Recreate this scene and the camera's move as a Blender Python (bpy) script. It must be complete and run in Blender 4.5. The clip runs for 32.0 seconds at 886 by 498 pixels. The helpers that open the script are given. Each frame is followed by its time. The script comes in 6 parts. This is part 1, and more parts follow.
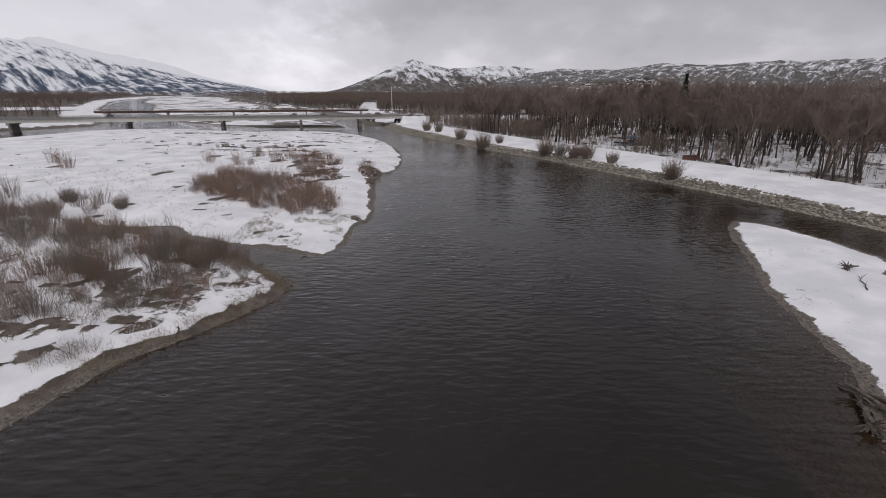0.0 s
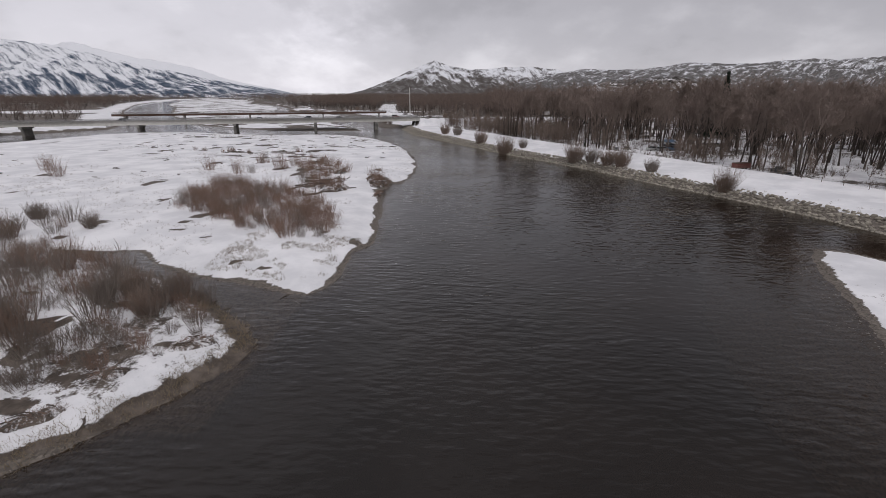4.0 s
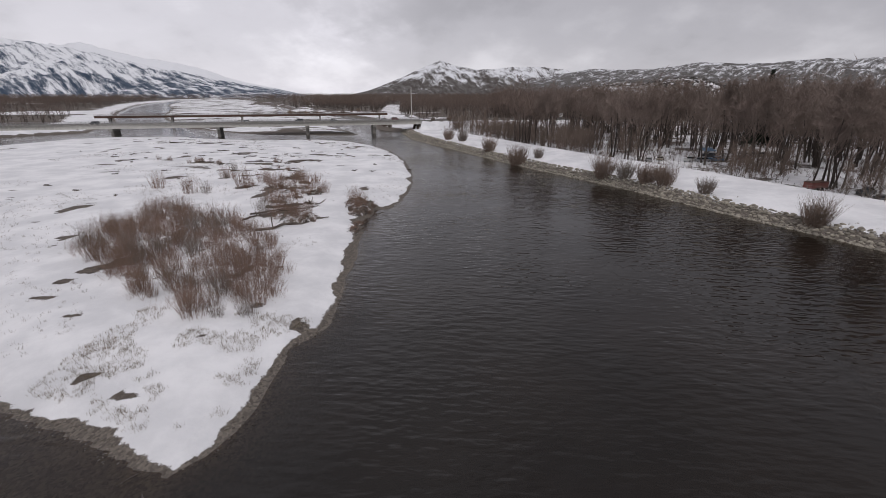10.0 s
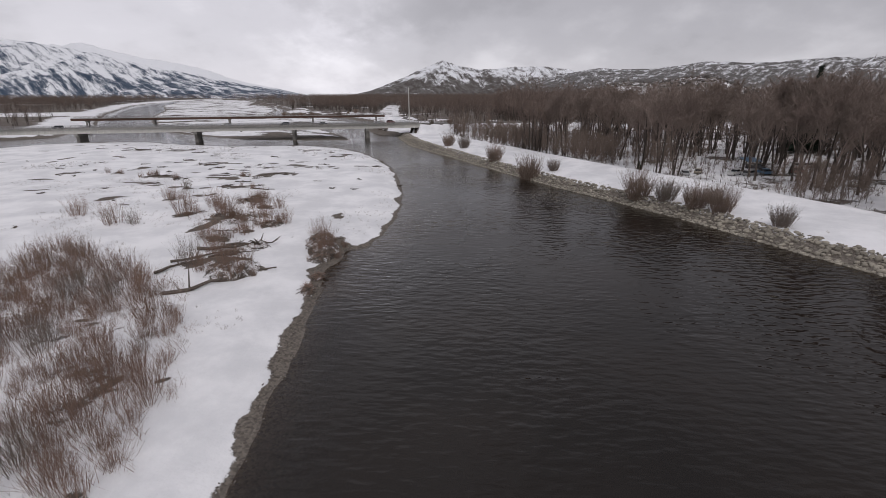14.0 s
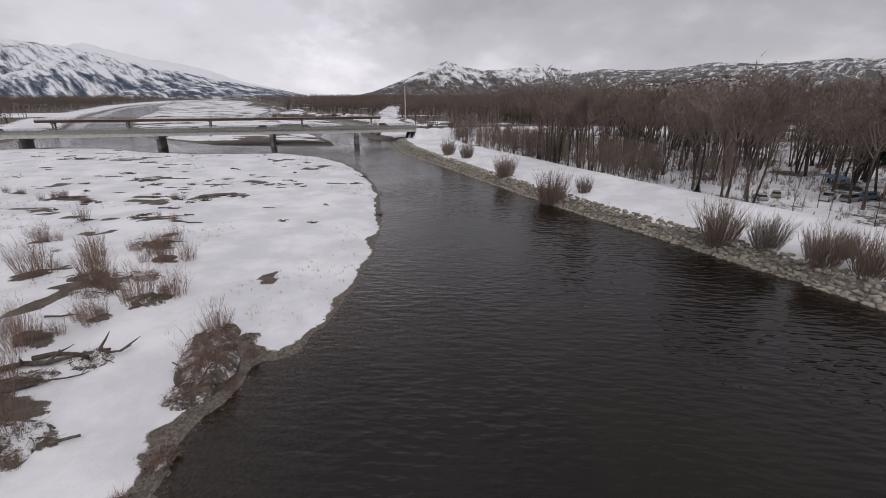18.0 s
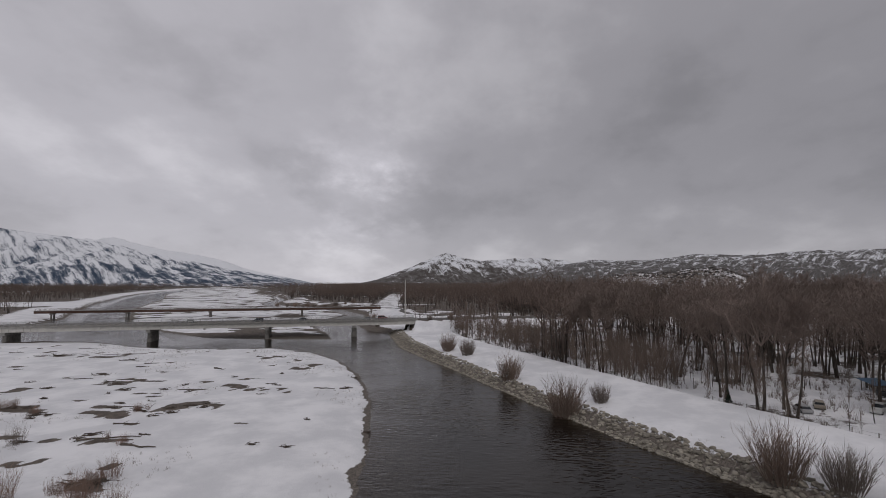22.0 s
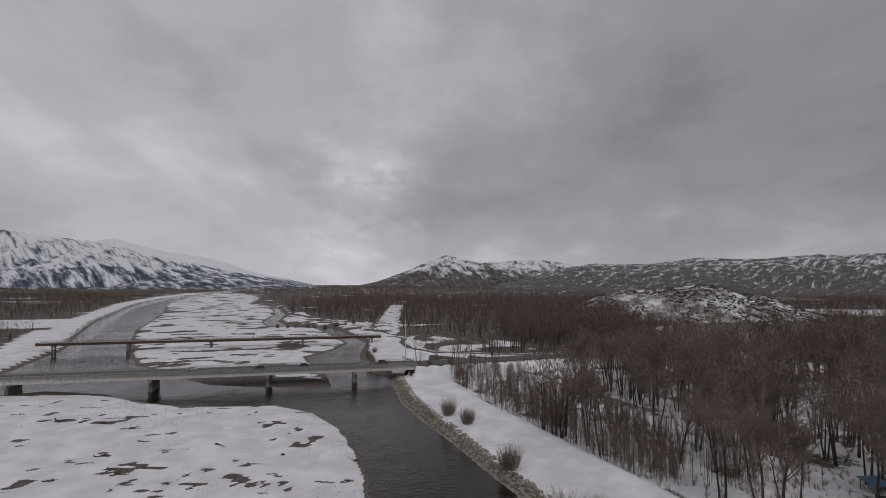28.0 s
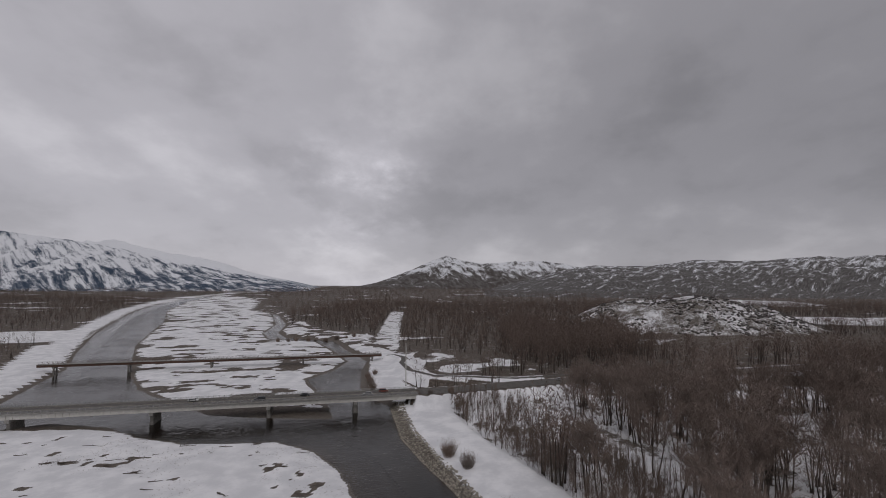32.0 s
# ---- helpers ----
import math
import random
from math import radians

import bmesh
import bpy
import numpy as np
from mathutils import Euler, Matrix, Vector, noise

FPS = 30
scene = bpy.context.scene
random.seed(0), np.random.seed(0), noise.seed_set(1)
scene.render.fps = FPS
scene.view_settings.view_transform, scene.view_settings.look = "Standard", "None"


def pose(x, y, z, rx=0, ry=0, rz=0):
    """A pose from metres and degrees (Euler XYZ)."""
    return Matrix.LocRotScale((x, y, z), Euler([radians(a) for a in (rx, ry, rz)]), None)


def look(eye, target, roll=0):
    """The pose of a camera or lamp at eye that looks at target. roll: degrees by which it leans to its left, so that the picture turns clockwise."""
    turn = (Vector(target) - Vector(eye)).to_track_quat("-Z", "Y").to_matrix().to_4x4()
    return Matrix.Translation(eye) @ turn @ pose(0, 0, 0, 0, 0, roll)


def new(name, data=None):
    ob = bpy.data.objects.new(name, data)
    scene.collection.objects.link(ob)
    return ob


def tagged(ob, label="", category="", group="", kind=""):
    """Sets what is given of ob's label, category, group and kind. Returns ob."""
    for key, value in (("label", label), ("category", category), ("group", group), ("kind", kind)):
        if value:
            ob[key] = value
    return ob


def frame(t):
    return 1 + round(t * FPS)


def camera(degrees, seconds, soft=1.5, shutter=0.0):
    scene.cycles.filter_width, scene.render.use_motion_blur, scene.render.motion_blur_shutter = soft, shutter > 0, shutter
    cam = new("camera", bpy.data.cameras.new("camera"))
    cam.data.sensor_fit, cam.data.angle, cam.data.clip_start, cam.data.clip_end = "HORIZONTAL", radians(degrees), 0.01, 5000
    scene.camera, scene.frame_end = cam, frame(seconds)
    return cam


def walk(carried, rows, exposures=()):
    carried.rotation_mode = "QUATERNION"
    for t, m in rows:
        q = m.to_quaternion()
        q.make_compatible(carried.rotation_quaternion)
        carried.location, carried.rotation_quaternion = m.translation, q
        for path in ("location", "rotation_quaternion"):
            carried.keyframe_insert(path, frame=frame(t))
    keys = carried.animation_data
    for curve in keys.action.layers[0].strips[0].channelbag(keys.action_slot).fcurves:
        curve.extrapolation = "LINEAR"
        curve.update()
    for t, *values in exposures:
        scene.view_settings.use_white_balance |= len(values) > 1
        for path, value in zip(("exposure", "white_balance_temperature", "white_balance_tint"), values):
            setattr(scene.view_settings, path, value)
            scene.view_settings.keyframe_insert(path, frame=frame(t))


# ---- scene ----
cam = camera(87.0, 32.0, soft=0.9)
PATH = [
    (0, (2.343, -22.818, 23.973), (2.322, -20.923, 23.332), 0.2),
    (0.5, (2.42, -21.156, 24.0), (2.398, -19.262, 23.358), 0.1),
    (1, (2.594, -19.444, 24.013), (2.57, -17.549, 23.373), 0.0),
    (1.5, (2.64, -17.606, 23.922), (2.616, -15.712, 23.282), 0.1),
    (2, (2.8, -15.745, 23.959), (2.773, -13.85, 23.319), -0.0),
    (2.5, (2.772, -13.709, 23.861), (2.741, -11.814, 23.222), -0.0),
    (3, (2.792, -11.586, 23.801), (2.726, -9.692, 23.163), -0.0),
    (3.5, (2.861, -9.538, 23.785), (2.768, -7.644, 23.149), -0.1),
    (5.5, (2.685, -0.444, 23.772), (2.57, 1.449, 23.136), -0.1),
    (6.5, (2.645, 4.271, 23.712), (2.525, 6.164, 23.076), -0.1),
    (8, (2.631, 11.565, 23.772), (2.507, 13.458, 23.138), -0.0),
    (9, (2.556, 16.34, 23.895), (2.43, 18.232, 23.26), 0.0),
    (10, (2.676, 21.282, 23.986), (2.547, 23.174, 23.351), -0.1),
    (11, (2.838, 25.938, 24.27), (2.706, 27.829, 23.632), -0.2),
    (12, (2.74, 32.04, 24.254), (2.606, 33.931, 23.616), -0.2),
    (13, (2.451, 39.775, 23.928), (2.314, 41.666, 23.291), -0.2),
    (14, (2.38, 47.796, 24.263), (2.24, 49.687, 23.628), -0.2),
    (16.5, (1.958, 69.678, 23.5), (1.808, 71.568, 22.864), -0.2),
    (17, (1.874, 73.947, 23.4), (1.722, 75.837, 22.763), -0.2),
    (17.5, (1.799, 78.263, 23.343), (1.646, 80.153, 22.708), -0.2),
    (18, (1.575, 82.458, 23.38), (1.422, 84.35, 22.749), -0.1),
    (18.5, (1.44, 86.273, 23.526), (1.285, 88.233, 23.162), -0.2),
    (19, (1.315, 89.059, 23.519), (1.157, 91.051, 23.448), -0.3),
    (19.5, (1.145, 90.819, 23.408), (0.987, 92.813, 23.364), -0.2),
    (20, (1.215, 91.549, 23.313), (1.057, 93.539, 23.44), -0.3),
    (20.5, (1.13, 91.823, 23.396), (0.973, 93.812, 23.527), -0.2),
    (21, (1.043, 91.59, 23.863), (0.886, 93.579, 23.999), -0.1),
    (21.5, (1.171, 91.325, 25.013), (1.012, 93.314, 25.151), -0.2),
    (22, (1.136, 91.12, 26.387), (0.976, 93.109, 26.525), -0.1),
    (23, (1.172, 90.55, 29.631), (1.013, 92.539, 29.767), -0.1),
    (24, (1.255, 90.249, 33.178), (1.096, 92.237, 33.316), -0.1),
    (25, (1.312, 90.034, 36.802), (1.152, 92.023, 36.938), -0.1),
    (25.5, (1.239, 89.684, 38.741), (1.079, 91.673, 38.876), -0.1),
    (28, (1.29, 89.218, 48.986), (1.128, 91.207, 49.121), -0.0),
    (30, (1.494, 88.425, 56.343), (1.331, 90.414, 56.475), -0.1),
    (32, (1.332, 87.418, 64.05), (1.17, 89.407, 64.181), -0.0),
]
walk(cam, [(t, look(eye, target, roll)) for t, eye, target, roll in PATH],
     exposures=[(0, 0.07), (17.5, 0.07), (19, -0.03), (20, -0.22), (21, -0.37), (23, -0.50), (32, -0.54)])

# ---- light: an overcast sky with a veiled sun ----
SUN_EL, SUN_AZ = radians(48), radians(165)
world = bpy.data.worlds.new("overcast_sky")
scene.world = world
world.use_nodes = True
wn, wl = world.node_tree.nodes, world.node_tree.links
wn.clear()


def wnode(kind, **values):
    n = wn.new(kind)
    for key, value in values.items():
        n.inputs[key].default_value = value
    return n


def wmath(op, a, b=None, c=None, clamp=False):
    n = wn.new("ShaderNodeMath")
    n.operation, n.use_clamp = op, clamp
    for k, v in enumerate((a, b, c)):
        if v is None:
            continue
        if isinstance(v, (int, float)):
            n.inputs[k].default_value = v
        else:
            wl.new(v, n.inputs[k])
    return n.outputs[0]


coord = wn.new("ShaderNodeTexCoord")
split = wn.new("ShaderNodeSeparateXYZ")
wl.new(coord.outputs["Generated"], split.inputs[0])
up = wmath("MAXIMUM", split.outputs["Z"], 0.0)
# soft cloud masses
big = wnode("ShaderNodeTexNoise", Scale=2.1, Detail=6.0, Roughness=0.48, Distortion=0.1)
layer = wn.new("ShaderNodeVectorMath")  # the cloud deck, drawn together towards the horizon
layer.operation = "SCALE"
wl.new(coord.outputs["Generated"], layer.inputs[0])
wl.new(wmath("DIVIDE", 1.0, wmath("ADD", up, 0.55)), layer.inputs["Scale"])
shift = wn.new("ShaderNodeMapping")
shift.inputs["Location"].default_value = (3.1, 1.7, 0.4)
shift.inputs["Scale"].default_value = (1.0, 0.8, 1.5)
wl.new(layer.outputs[0], shift.inputs[0])
wl.new(shift.outputs[0], big.inputs["Vector"])
fine = wnode("ShaderNodeTexNoise", Scale=6.0, Detail=7.0, Roughness=0.58)
wl.new(shift.outputs[0], fine.inputs["Vector"])
mixn = wmath("ADD", wmath("MULTIPLY", big.outputs[0], 0.78), wmath("MULTIPLY", fine.outputs[0], 0.22))
ramp = wn.new("ShaderNodeValToRGB")
ramp.color_ramp.interpolation = "EASE"
el = ramp.color_ramp.elements
el[0].position, el[0].color = 0.36, (0.285, 0.277, 0.300, 1)
el[1].position, el[1].color = 0.66, (0.465, 0.453, 0.485, 1)
e = el.new(0.50)
e.color = (0.355, 0.345, 0.374, 1)
wl.new(mixn, ramp.inputs[0])
# brighter towards the zenith, as an even overcast is
zen = wmath("ADD", 1.0, wmath("MULTIPLY", wmath("POWER", up, 1.8), 0.75))
# pale band close to the horizon
low = wmath("ADD", zen, wmath("MULTIPLY", wmath("POWER", wmath("SUBTRACT", 1.0, up), 7.0), 0.62))
cloud = wn.new("ShaderNodeVectorMath")
cloud.operation = "SCALE"
wl.new(ramp.outputs[0], cloud.inputs[0])
# a thinner place in the cloud, low over the valley
gap = wn.new("ShaderNodeVectorMath")
gap.operation = "DOT_PRODUCT"
wl.new(coord.outputs["Generated"], gap.inputs[0])
gap.inputs[1].default_value = Vector((-0.255, 0.945, 0.205)).normalized()
thin = wmath("MULTIPLY", wmath("POWER", wmath("MAXIMUM", gap.outputs["Value"], 0.0), 220.0), wmath("ADD", 0.62, wmath("MULTIPLY", wmath("POWER", wmath("MULTIPLY", fine.outputs[0], 1.75), 5.0), 0.8)))
wide_gap = wn.new("ShaderNodeVectorMath")
wide_gap.operation = "DOT_PRODUCT"
wl.new(coord.outputs["Generated"], wide_gap.inputs[0])
wide_gap.inputs[1].default_value = Vector((-0.62, 0.75, 0.28)).normalized()
veil = wmath("MULTIPLY", wmath("POWER", wmath("MAXIMUM", wide_gap.outputs["Value"], 0.0), 6.0), 0.72)
thick = wn.new("ShaderNodeVectorMath")  # thicker cloud over the eastern ridge
thick.operation = "DOT_PRODUCT"
wl.new(coord.outputs["Generated"], thick.inputs[0])
thick.inputs[1].default_value = Vector((0.80, 0.55, 0.40)).normalized()
heavy = wmath("MULTIPLY", wmath("POWER", wmath("MAXIMUM", thick.outputs["Value"], 0.0), 5.0), -0.10)
wl.new(wmath("ADD", wmath("ADD", wmath("ADD", low, heavy), thin), veil), cloud.inputs["Scale"])
sky = wn.new("ShaderNodeTexSky")
sky.sky_type, sky.sun_disc = "NISHITA", False
sky.sun_elevation, sky.sun_rotation = SUN_EL, SUN_AZ
bg_sky, bg_cloud = wnode("ShaderNodeBackground", Strength=0.06), wnode("ShaderNodeBackground", Strength=1.0)
wl.new(sky.outputs[0], bg_sky.inputs[0])
wl.new(cloud.outputs[0], bg_cloud.inputs[0])
both = wnode("ShaderNodeMixShader", Fac=0.94)
wl.new(bg_sky.outputs[0], both.inputs[1])
wl.new(bg_cloud.outputs[0], both.inputs[2])
wout = wn.new("ShaderNodeOutputWorld")
wl.new(both.outputs[0], wout.inputs[0])

sun = new("sun", bpy.data.lights.new("sun", "SUN"))
sun.data.energy, sun.data.angle, sun.data.color = 0.76, radians(25), (1.0, 0.97, 0.96)
sun.matrix_world = look((0, 0, 0), (-math.sin(SUN_AZ) * math.cos(SUN_EL), -math.cos(SUN_AZ) * math.cos(SUN_EL), -math.sin(SUN_EL)))

# ---- materials ----


class Mat:
    """A node material with short ways to add nodes."""

    def __init__(self, name, rough=0.8, metal=0.0, spec=0.3):
        self.m = bpy.data.materials.new(name)
        self.m.use_nodes = True
        self.n, self.l = self.m.node_tree.nodes, self.m.node_tree.links
        self.b = self.n["Principled BSDF"]
        self.b.inputs["Roughness"].default_value = rough
        self.b.inputs["Metallic"].default_value = metal
        self.b.inputs["Specular IOR Level"].default_value = spec
        self.pos = self.n.new("ShaderNodeNewGeometry").outputs["Position"]

    def put(self, value, socket):
        if hasattr(value, "is_linked"):
            self.l.new(value, socket)
        elif isinstance(value, (tuple, list)) and len(value) == 3 and socket.type == "RGBA":
            socket.default_value = (*value, 1)
        else:
            socket.default_value = value

    def noise(self, scale, detail=4.0, rough=0.55, squash=(1, 1, 1), turn=(0, 0, 0), where=None, kind="POINT"):
        n = self.n.new("ShaderNodeTexNoise")
        n.inputs["Scale"].default_value, n.inputs["Detail"].default_value, n.inputs["Roughness"].default_value = scale, detail, rough
        mp = self.n.new("ShaderNodeMapping")
        mp.vector_type = kind
        mp.inputs["Scale"].default_value = squash
        mp.inputs["Rotation"].default_value = turn
        self.l.new(where or self.pos, mp.inputs[0])
        self.l.new(mp.outputs[0], n.inputs["Vector"])
        return n.outputs[0]

    def math(self, op, a, b=0.0, clamp=False):
        n = self.n.new("ShaderNodeMath")
        n.operation, n.use_clamp = op, clamp
        self.put(a, n.inputs[0])
        self.put(b, n.inputs[1])
        return n.outputs[0]

    def step(self, value, lo, hi):
        n = self.n.new("ShaderNodeMapRange")
        n.interpolation_type = "SMOOTHSTEP"
        self.put(value, n.inputs[0])
        n.inputs[1].default_value, n.inputs[2].default_value = lo, hi
        return n.outputs[0]

    def mix(self, fac, a, b):
        n = self.n.new("ShaderNodeMix")
        n.data_type = "RGBA"
        self.put(fac, n.inputs[0])
        self.put(a, n.inputs[6])
        self.put(b, n.inputs[7])
        return n.outputs[2]

    def attr(self, name):
        n = self.n.new("ShaderNodeAttribute")
        n.attribute_name = name
        return n.outputs["Fac"]

    def rand(self):
        return self.n.new("ShaderNodeObjectInfo").outputs["Random"]

    def island(self):
        return self.n.new("ShaderNodeNewGeometry").outputs["Random Per Island"]

    def color(self, c):
        self.put(c, self.b.inputs["Base Color"])
        return self

    def bump(self, height, strength=0.3, dist=0.1):
        n = self.n.new("ShaderNodeBump")
        n.inputs["Strength"].default_value, n.inputs["Distance"].default_value = strength, dist
        self.put(height, n.inputs["Height"])
        self.l.new(n.outputs[0], self.b.inputs["Normal"])
        return self


def mottled(name, dark, light, scale=3.0, rough=0.8, metal=0.0, bump=0.2, dist=0.03, spread=(0.35, 0.65), own=0.0, spec=0.3):
    m = Mat(name, rough, metal, spec)
    fac = m.step(m.noise(scale, 6), *spread)
    col = m.mix(fac, dark, light)
    col = m.mix(m.math("MULTIPLY", m.noise(scale * 9, 3), 0.5), col, tuple(0.72 * c for c in dark))
    if own:
        col = m.mix(m.math("MULTIPLY", m.rand(), own), col, tuple(0.55 * a + 0.1 * b for a, b in zip(dark, light)))
    m.color(col)
    if bump:
        m.bump(m.noise(scale * 6, 5), bump, dist)
    return m.m


def ground_material():
    m = Mat("snowy_ground", 0.85, 0, 0.25)
    snow_attr = m.attr("snow")
    frec = m.noise(5.5, 4, 0.7)
    cover = m.math("ADD", m.math("ADD", snow_attr, m.math("MULTIPLY", m.math("SUBTRACT", m.noise(0.9, 6, 0.66), 0.5), 0.75)),
                   m.math("MULTIPLY", m.math("SUBTRACT", frec, 0.5), 0.42))
    cover = m.math("ADD", cover, m.math("MULTIPLY", m.math("SUBTRACT", m.noise(0.12, 4, 0.6), 0.5), 0.5))
    cover = m.step(cover, 0.44, 0.56)
    snow = m.mix(m.step(m.noise(0.11, 6, 0.62), 0.36, 0.66), (0.70, 0.70, 0.715), (0.87, 0.865, 0.875))
    vor = m.n.new("ShaderNodeTexVoronoi")
    vor.inputs["Scale"].default_value = 5.0
    m.l.new(m.pos, vor.inputs["Vector"])
    stone = m.mix(m.math("MULTIPLY", vor.outputs["Color"], 1.0), (0.070, 0.060, 0.051), (0.215, 0.187, 0.160))
    dirt = m.mix(m.step(m.noise(0.6, 6), 0.4, 0.62), (0.070, 0.056, 0.046), (0.145, 0.118, 0.097))
    bare = m.mix(m.attr("gravel"), dirt, stone)
    m.color(m.mix(cover, bare, snow))
    h = m.math("ADD", m.math("MULTIPLY", cover, 0.6), m.math("ADD", m.math("MULTIPLY", m.noise(3.0, 6), 0.5), m.math("MULTIPLY", vor.outputs["Distance"], -0.35)))
    h = m.math("ADD", h, m.math("MULTIPLY", m.noise(0.42, 4, 0.6), 1.3))
    m.bump(h, 0.5, 0.16)
    return m.m


def water_material():
    m = Mat("river_water", 0.07, 0, 0.5)
    nt, ln = m.n, m.l
    out = nt["Material Output"]
    waves = m.math("ADD", m.noise(0.80, 1.2, 0.4, (0.62, 1.5, 1), (0, 0, radians(12))),
                   m.math("ADD", m.math("MULTIPLY", m.noise(1.7, 1.0, 0.4, (0.6, 1.4, 1), (0, 0, radians(-16))), 0.30), m.math("MULTIPLY", m.noise(0.22, 2, 0.4), 0.8)))
    calm = m.step(m.noise(0.035, 3), 0.30, 0.72)
    waves = m.math("MULTIPLY", waves, m.math("ADD", m.math("MULTIPLY", calm, 0.75), 0.30))
    bump = nt.new("ShaderNodeBump")
    bump.inputs["Strength"].default_value, bump.inputs["Distance"].default_value = 1.0, 0.19
    ln.new(waves, bump.inputs["Height"])
    depth = m.attr("depth")
    murk = m.math("SUBTRACT", 1.0, m.math("POWER", 2.718, m.math("MULTIPLY", depth, -2.1)), True)
    body = nt.new("ShaderNodeBsdfDiffuse")
    tint = m.mix(m.step(m.noise(0.05, 4), 0.3, 0.7), (0.0080, 0.0058, 0.0044), (0.0145, 0.0102, 0.0075))
    m.put(tint, body.inputs["Color"])
    clear = nt.new("ShaderNodeBsdfTransparent")
    clear.inputs["Color"].default_value = (0.52, 0.44, 0.36, 1)
    under = nt.new("ShaderNodeMixShader")
    ln.new(murk, under.inputs[0])
    ln.new(clear.outputs[0], under.inputs[1])
    ln.new(body.outputs[0], under.inputs[2])
    gloss = nt.new("ShaderNodeBsdfGlossy")
    gloss.inputs["Roughness"].default_value = 0.02
    gloss.inputs["Color"].default_value = (0.98, 0.98, 0.98, 1)
    ln.new(bump.outputs[0], gloss.inputs["Normal"])
    fres = nt.new("ShaderNodeFresnel")
    fres.inputs["IOR"].default_value = 1.33
    ln.new(bump.outputs[0], fres.inputs["Normal"])
    top = nt.new("ShaderNodeMixShader")
    ln.new(fres.outputs[0], top.inputs[0])
    ln.new(under.outputs[0], top.inputs[1])
    ln.new(gloss.outputs[0], top.inputs[2])
    ln.new(top.outputs[0], out.inputs["Surface"])
    return m.m


def mountain_material(name, wood, rock, lo, hi, level, amount, grain=1.0):
    """Snow on high open slopes, woods and brush along the spurs, with a coarse and a fine mottle. The coordinate 'flow' runs down the slope."""
    m = Mat(name, 0.9, 0, 0.1)
    flow = m.n.new("ShaderNodeAttribute")
    flow.attribute_name = "flow"
    flow = flow.outputs["Vector"]
    high = m.step(m.attr("height"), lo, hi)
    spur = m.noise(1.0, 5, 0.6, (1, 1, 1), (0, 0, 0), flow)
    strip = m.noise(3.1 * grain, 6, 0.68, (1, 0.8, 1), (0, 0, 0), flow)
    speck = m.noise(13.0 * grain, 4, 0.7, (1, 1.6, 1), (0, 0, 0), flow)
    cover = m.math("ADD", m.math("MULTIPLY", spur, 1.05), m.math("ADD", m.math("MULTIPLY", strip, 0.55), m.math("MULTIPLY", speck, 0.58)))
    cover = m.math("ADD", cover, m.math("MULTIPLY", m.math("SUBTRACT", high, 0.5), amount))
    cover = m.step(cover, level - 0.10, level + 0.10)
    # for the western ranges these two colours already carry a haze tint
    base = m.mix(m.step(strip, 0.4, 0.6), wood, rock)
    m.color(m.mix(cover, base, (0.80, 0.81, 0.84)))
    m.bump(strip, 0.5, 8.0)
    return m.m


def bark_material(name, dark, light):
    m = Mat(name, 0.92, 0, 0.15)
    col = m.mix(m.step(m.noise(6.0, 4, 0.6, (1, 1, 0.15)), 0.35, 0.7), dark, light)
    col = m.mix(m.math("MULTIPLY", m.rand(), 0.55), col, tuple(0.62 * c for c in dark))
    m.color(col)
    m.bump(m.noise(14.0, 4, 0.6, (1, 1, 0.2)), 0.4, 0.03)
    return m.m


def twig_material(name, one, two, three):
    m = Mat(name, 0.9, 0, 0.12)
    col = m.mix(m.island(), one, two)
    col = m.mix(m.math("MULTIPLY", m.rand(), 0.75), col, three)
    m.color(m.mix(m.step(m.noise(0.12, 4), 0.38, 0.66), col, tuple(0.6 * c for c in two)))
    return m.m


GROUND = ground_material()
WATER = water_material()
BARK = bark_material("cottonwood_bark", (0.055, 0.045, 0.039), (0.15, 0.128, 0.109))
PALEBARK = bark_material("sapling_bark", (0.13, 0.112, 0.092), (0.25, 0.215, 0.175))
TWIG = twig_material("cottonwood_twigs", (0.235, 0.185, 0.159), (0.345, 0.277, 0.239), (0.16, 0.123, 0.106))
SAPLING = twig_material("sapling_twigs", (0.22, 0.170, 0.144), (0.31, 0.247, 0.207), (0.165, 0.127, 0.107))
WILLOW = twig_material("willow_stems", (0.25, 0.164, 0.131), (0.36, 0.252, 0.198), (0.22, 0.158, 0.13))
GREYBRUSH = twig_material("grey_brush", (0.225, 0.188, 0.164), (0.325, 0.277, 0.24), (0.175, 0.144, 0.125))
BUSH = twig_material("bush_stems", (0.235, 0.17, 0.138), (0.34, 0.262, 0.212), (0.19, 0.148, 0.122))
FARTWIG = twig_material("far_wood_twigs", (0.168, 0.126, 0.107), (0.245, 0.19, 0.162), (0.118, 0.088, 0.075))
NEEDLE = twig_material("spruce_needles", (0.022, 0.034, 0.024), (0.045, 0.06, 0.04), (0.02, 0.03, 0.022))
GRASS = twig_material("dead_grass", (0.24, 0.185, 0.12), (0.33, 0.27, 0.19), (0.16, 0.12, 0.085))
DRIFT = mottled("driftwood", (0.085, 0.068, 0.055), (0.20, 0.17, 0.145), 4.0, 0.9, own=0.5)
STONE = mottled("riprap_stone", (0.20, 0.182, 0.152), (0.46, 0.42, 0.345), 2.0, 0.85, bump=0.35, dist=0.05, own=0.7)
CONCRETE = mottled("weathered_concrete", (0.25, 0.24, 0.225), (0.38, 0.37, 0.345), 0.8, 0.85)
DARKCONC = mottled("stained_concrete", (0.17, 0.16, 0.145), (0.28, 0.265, 0.245), 0.9, 0.88)
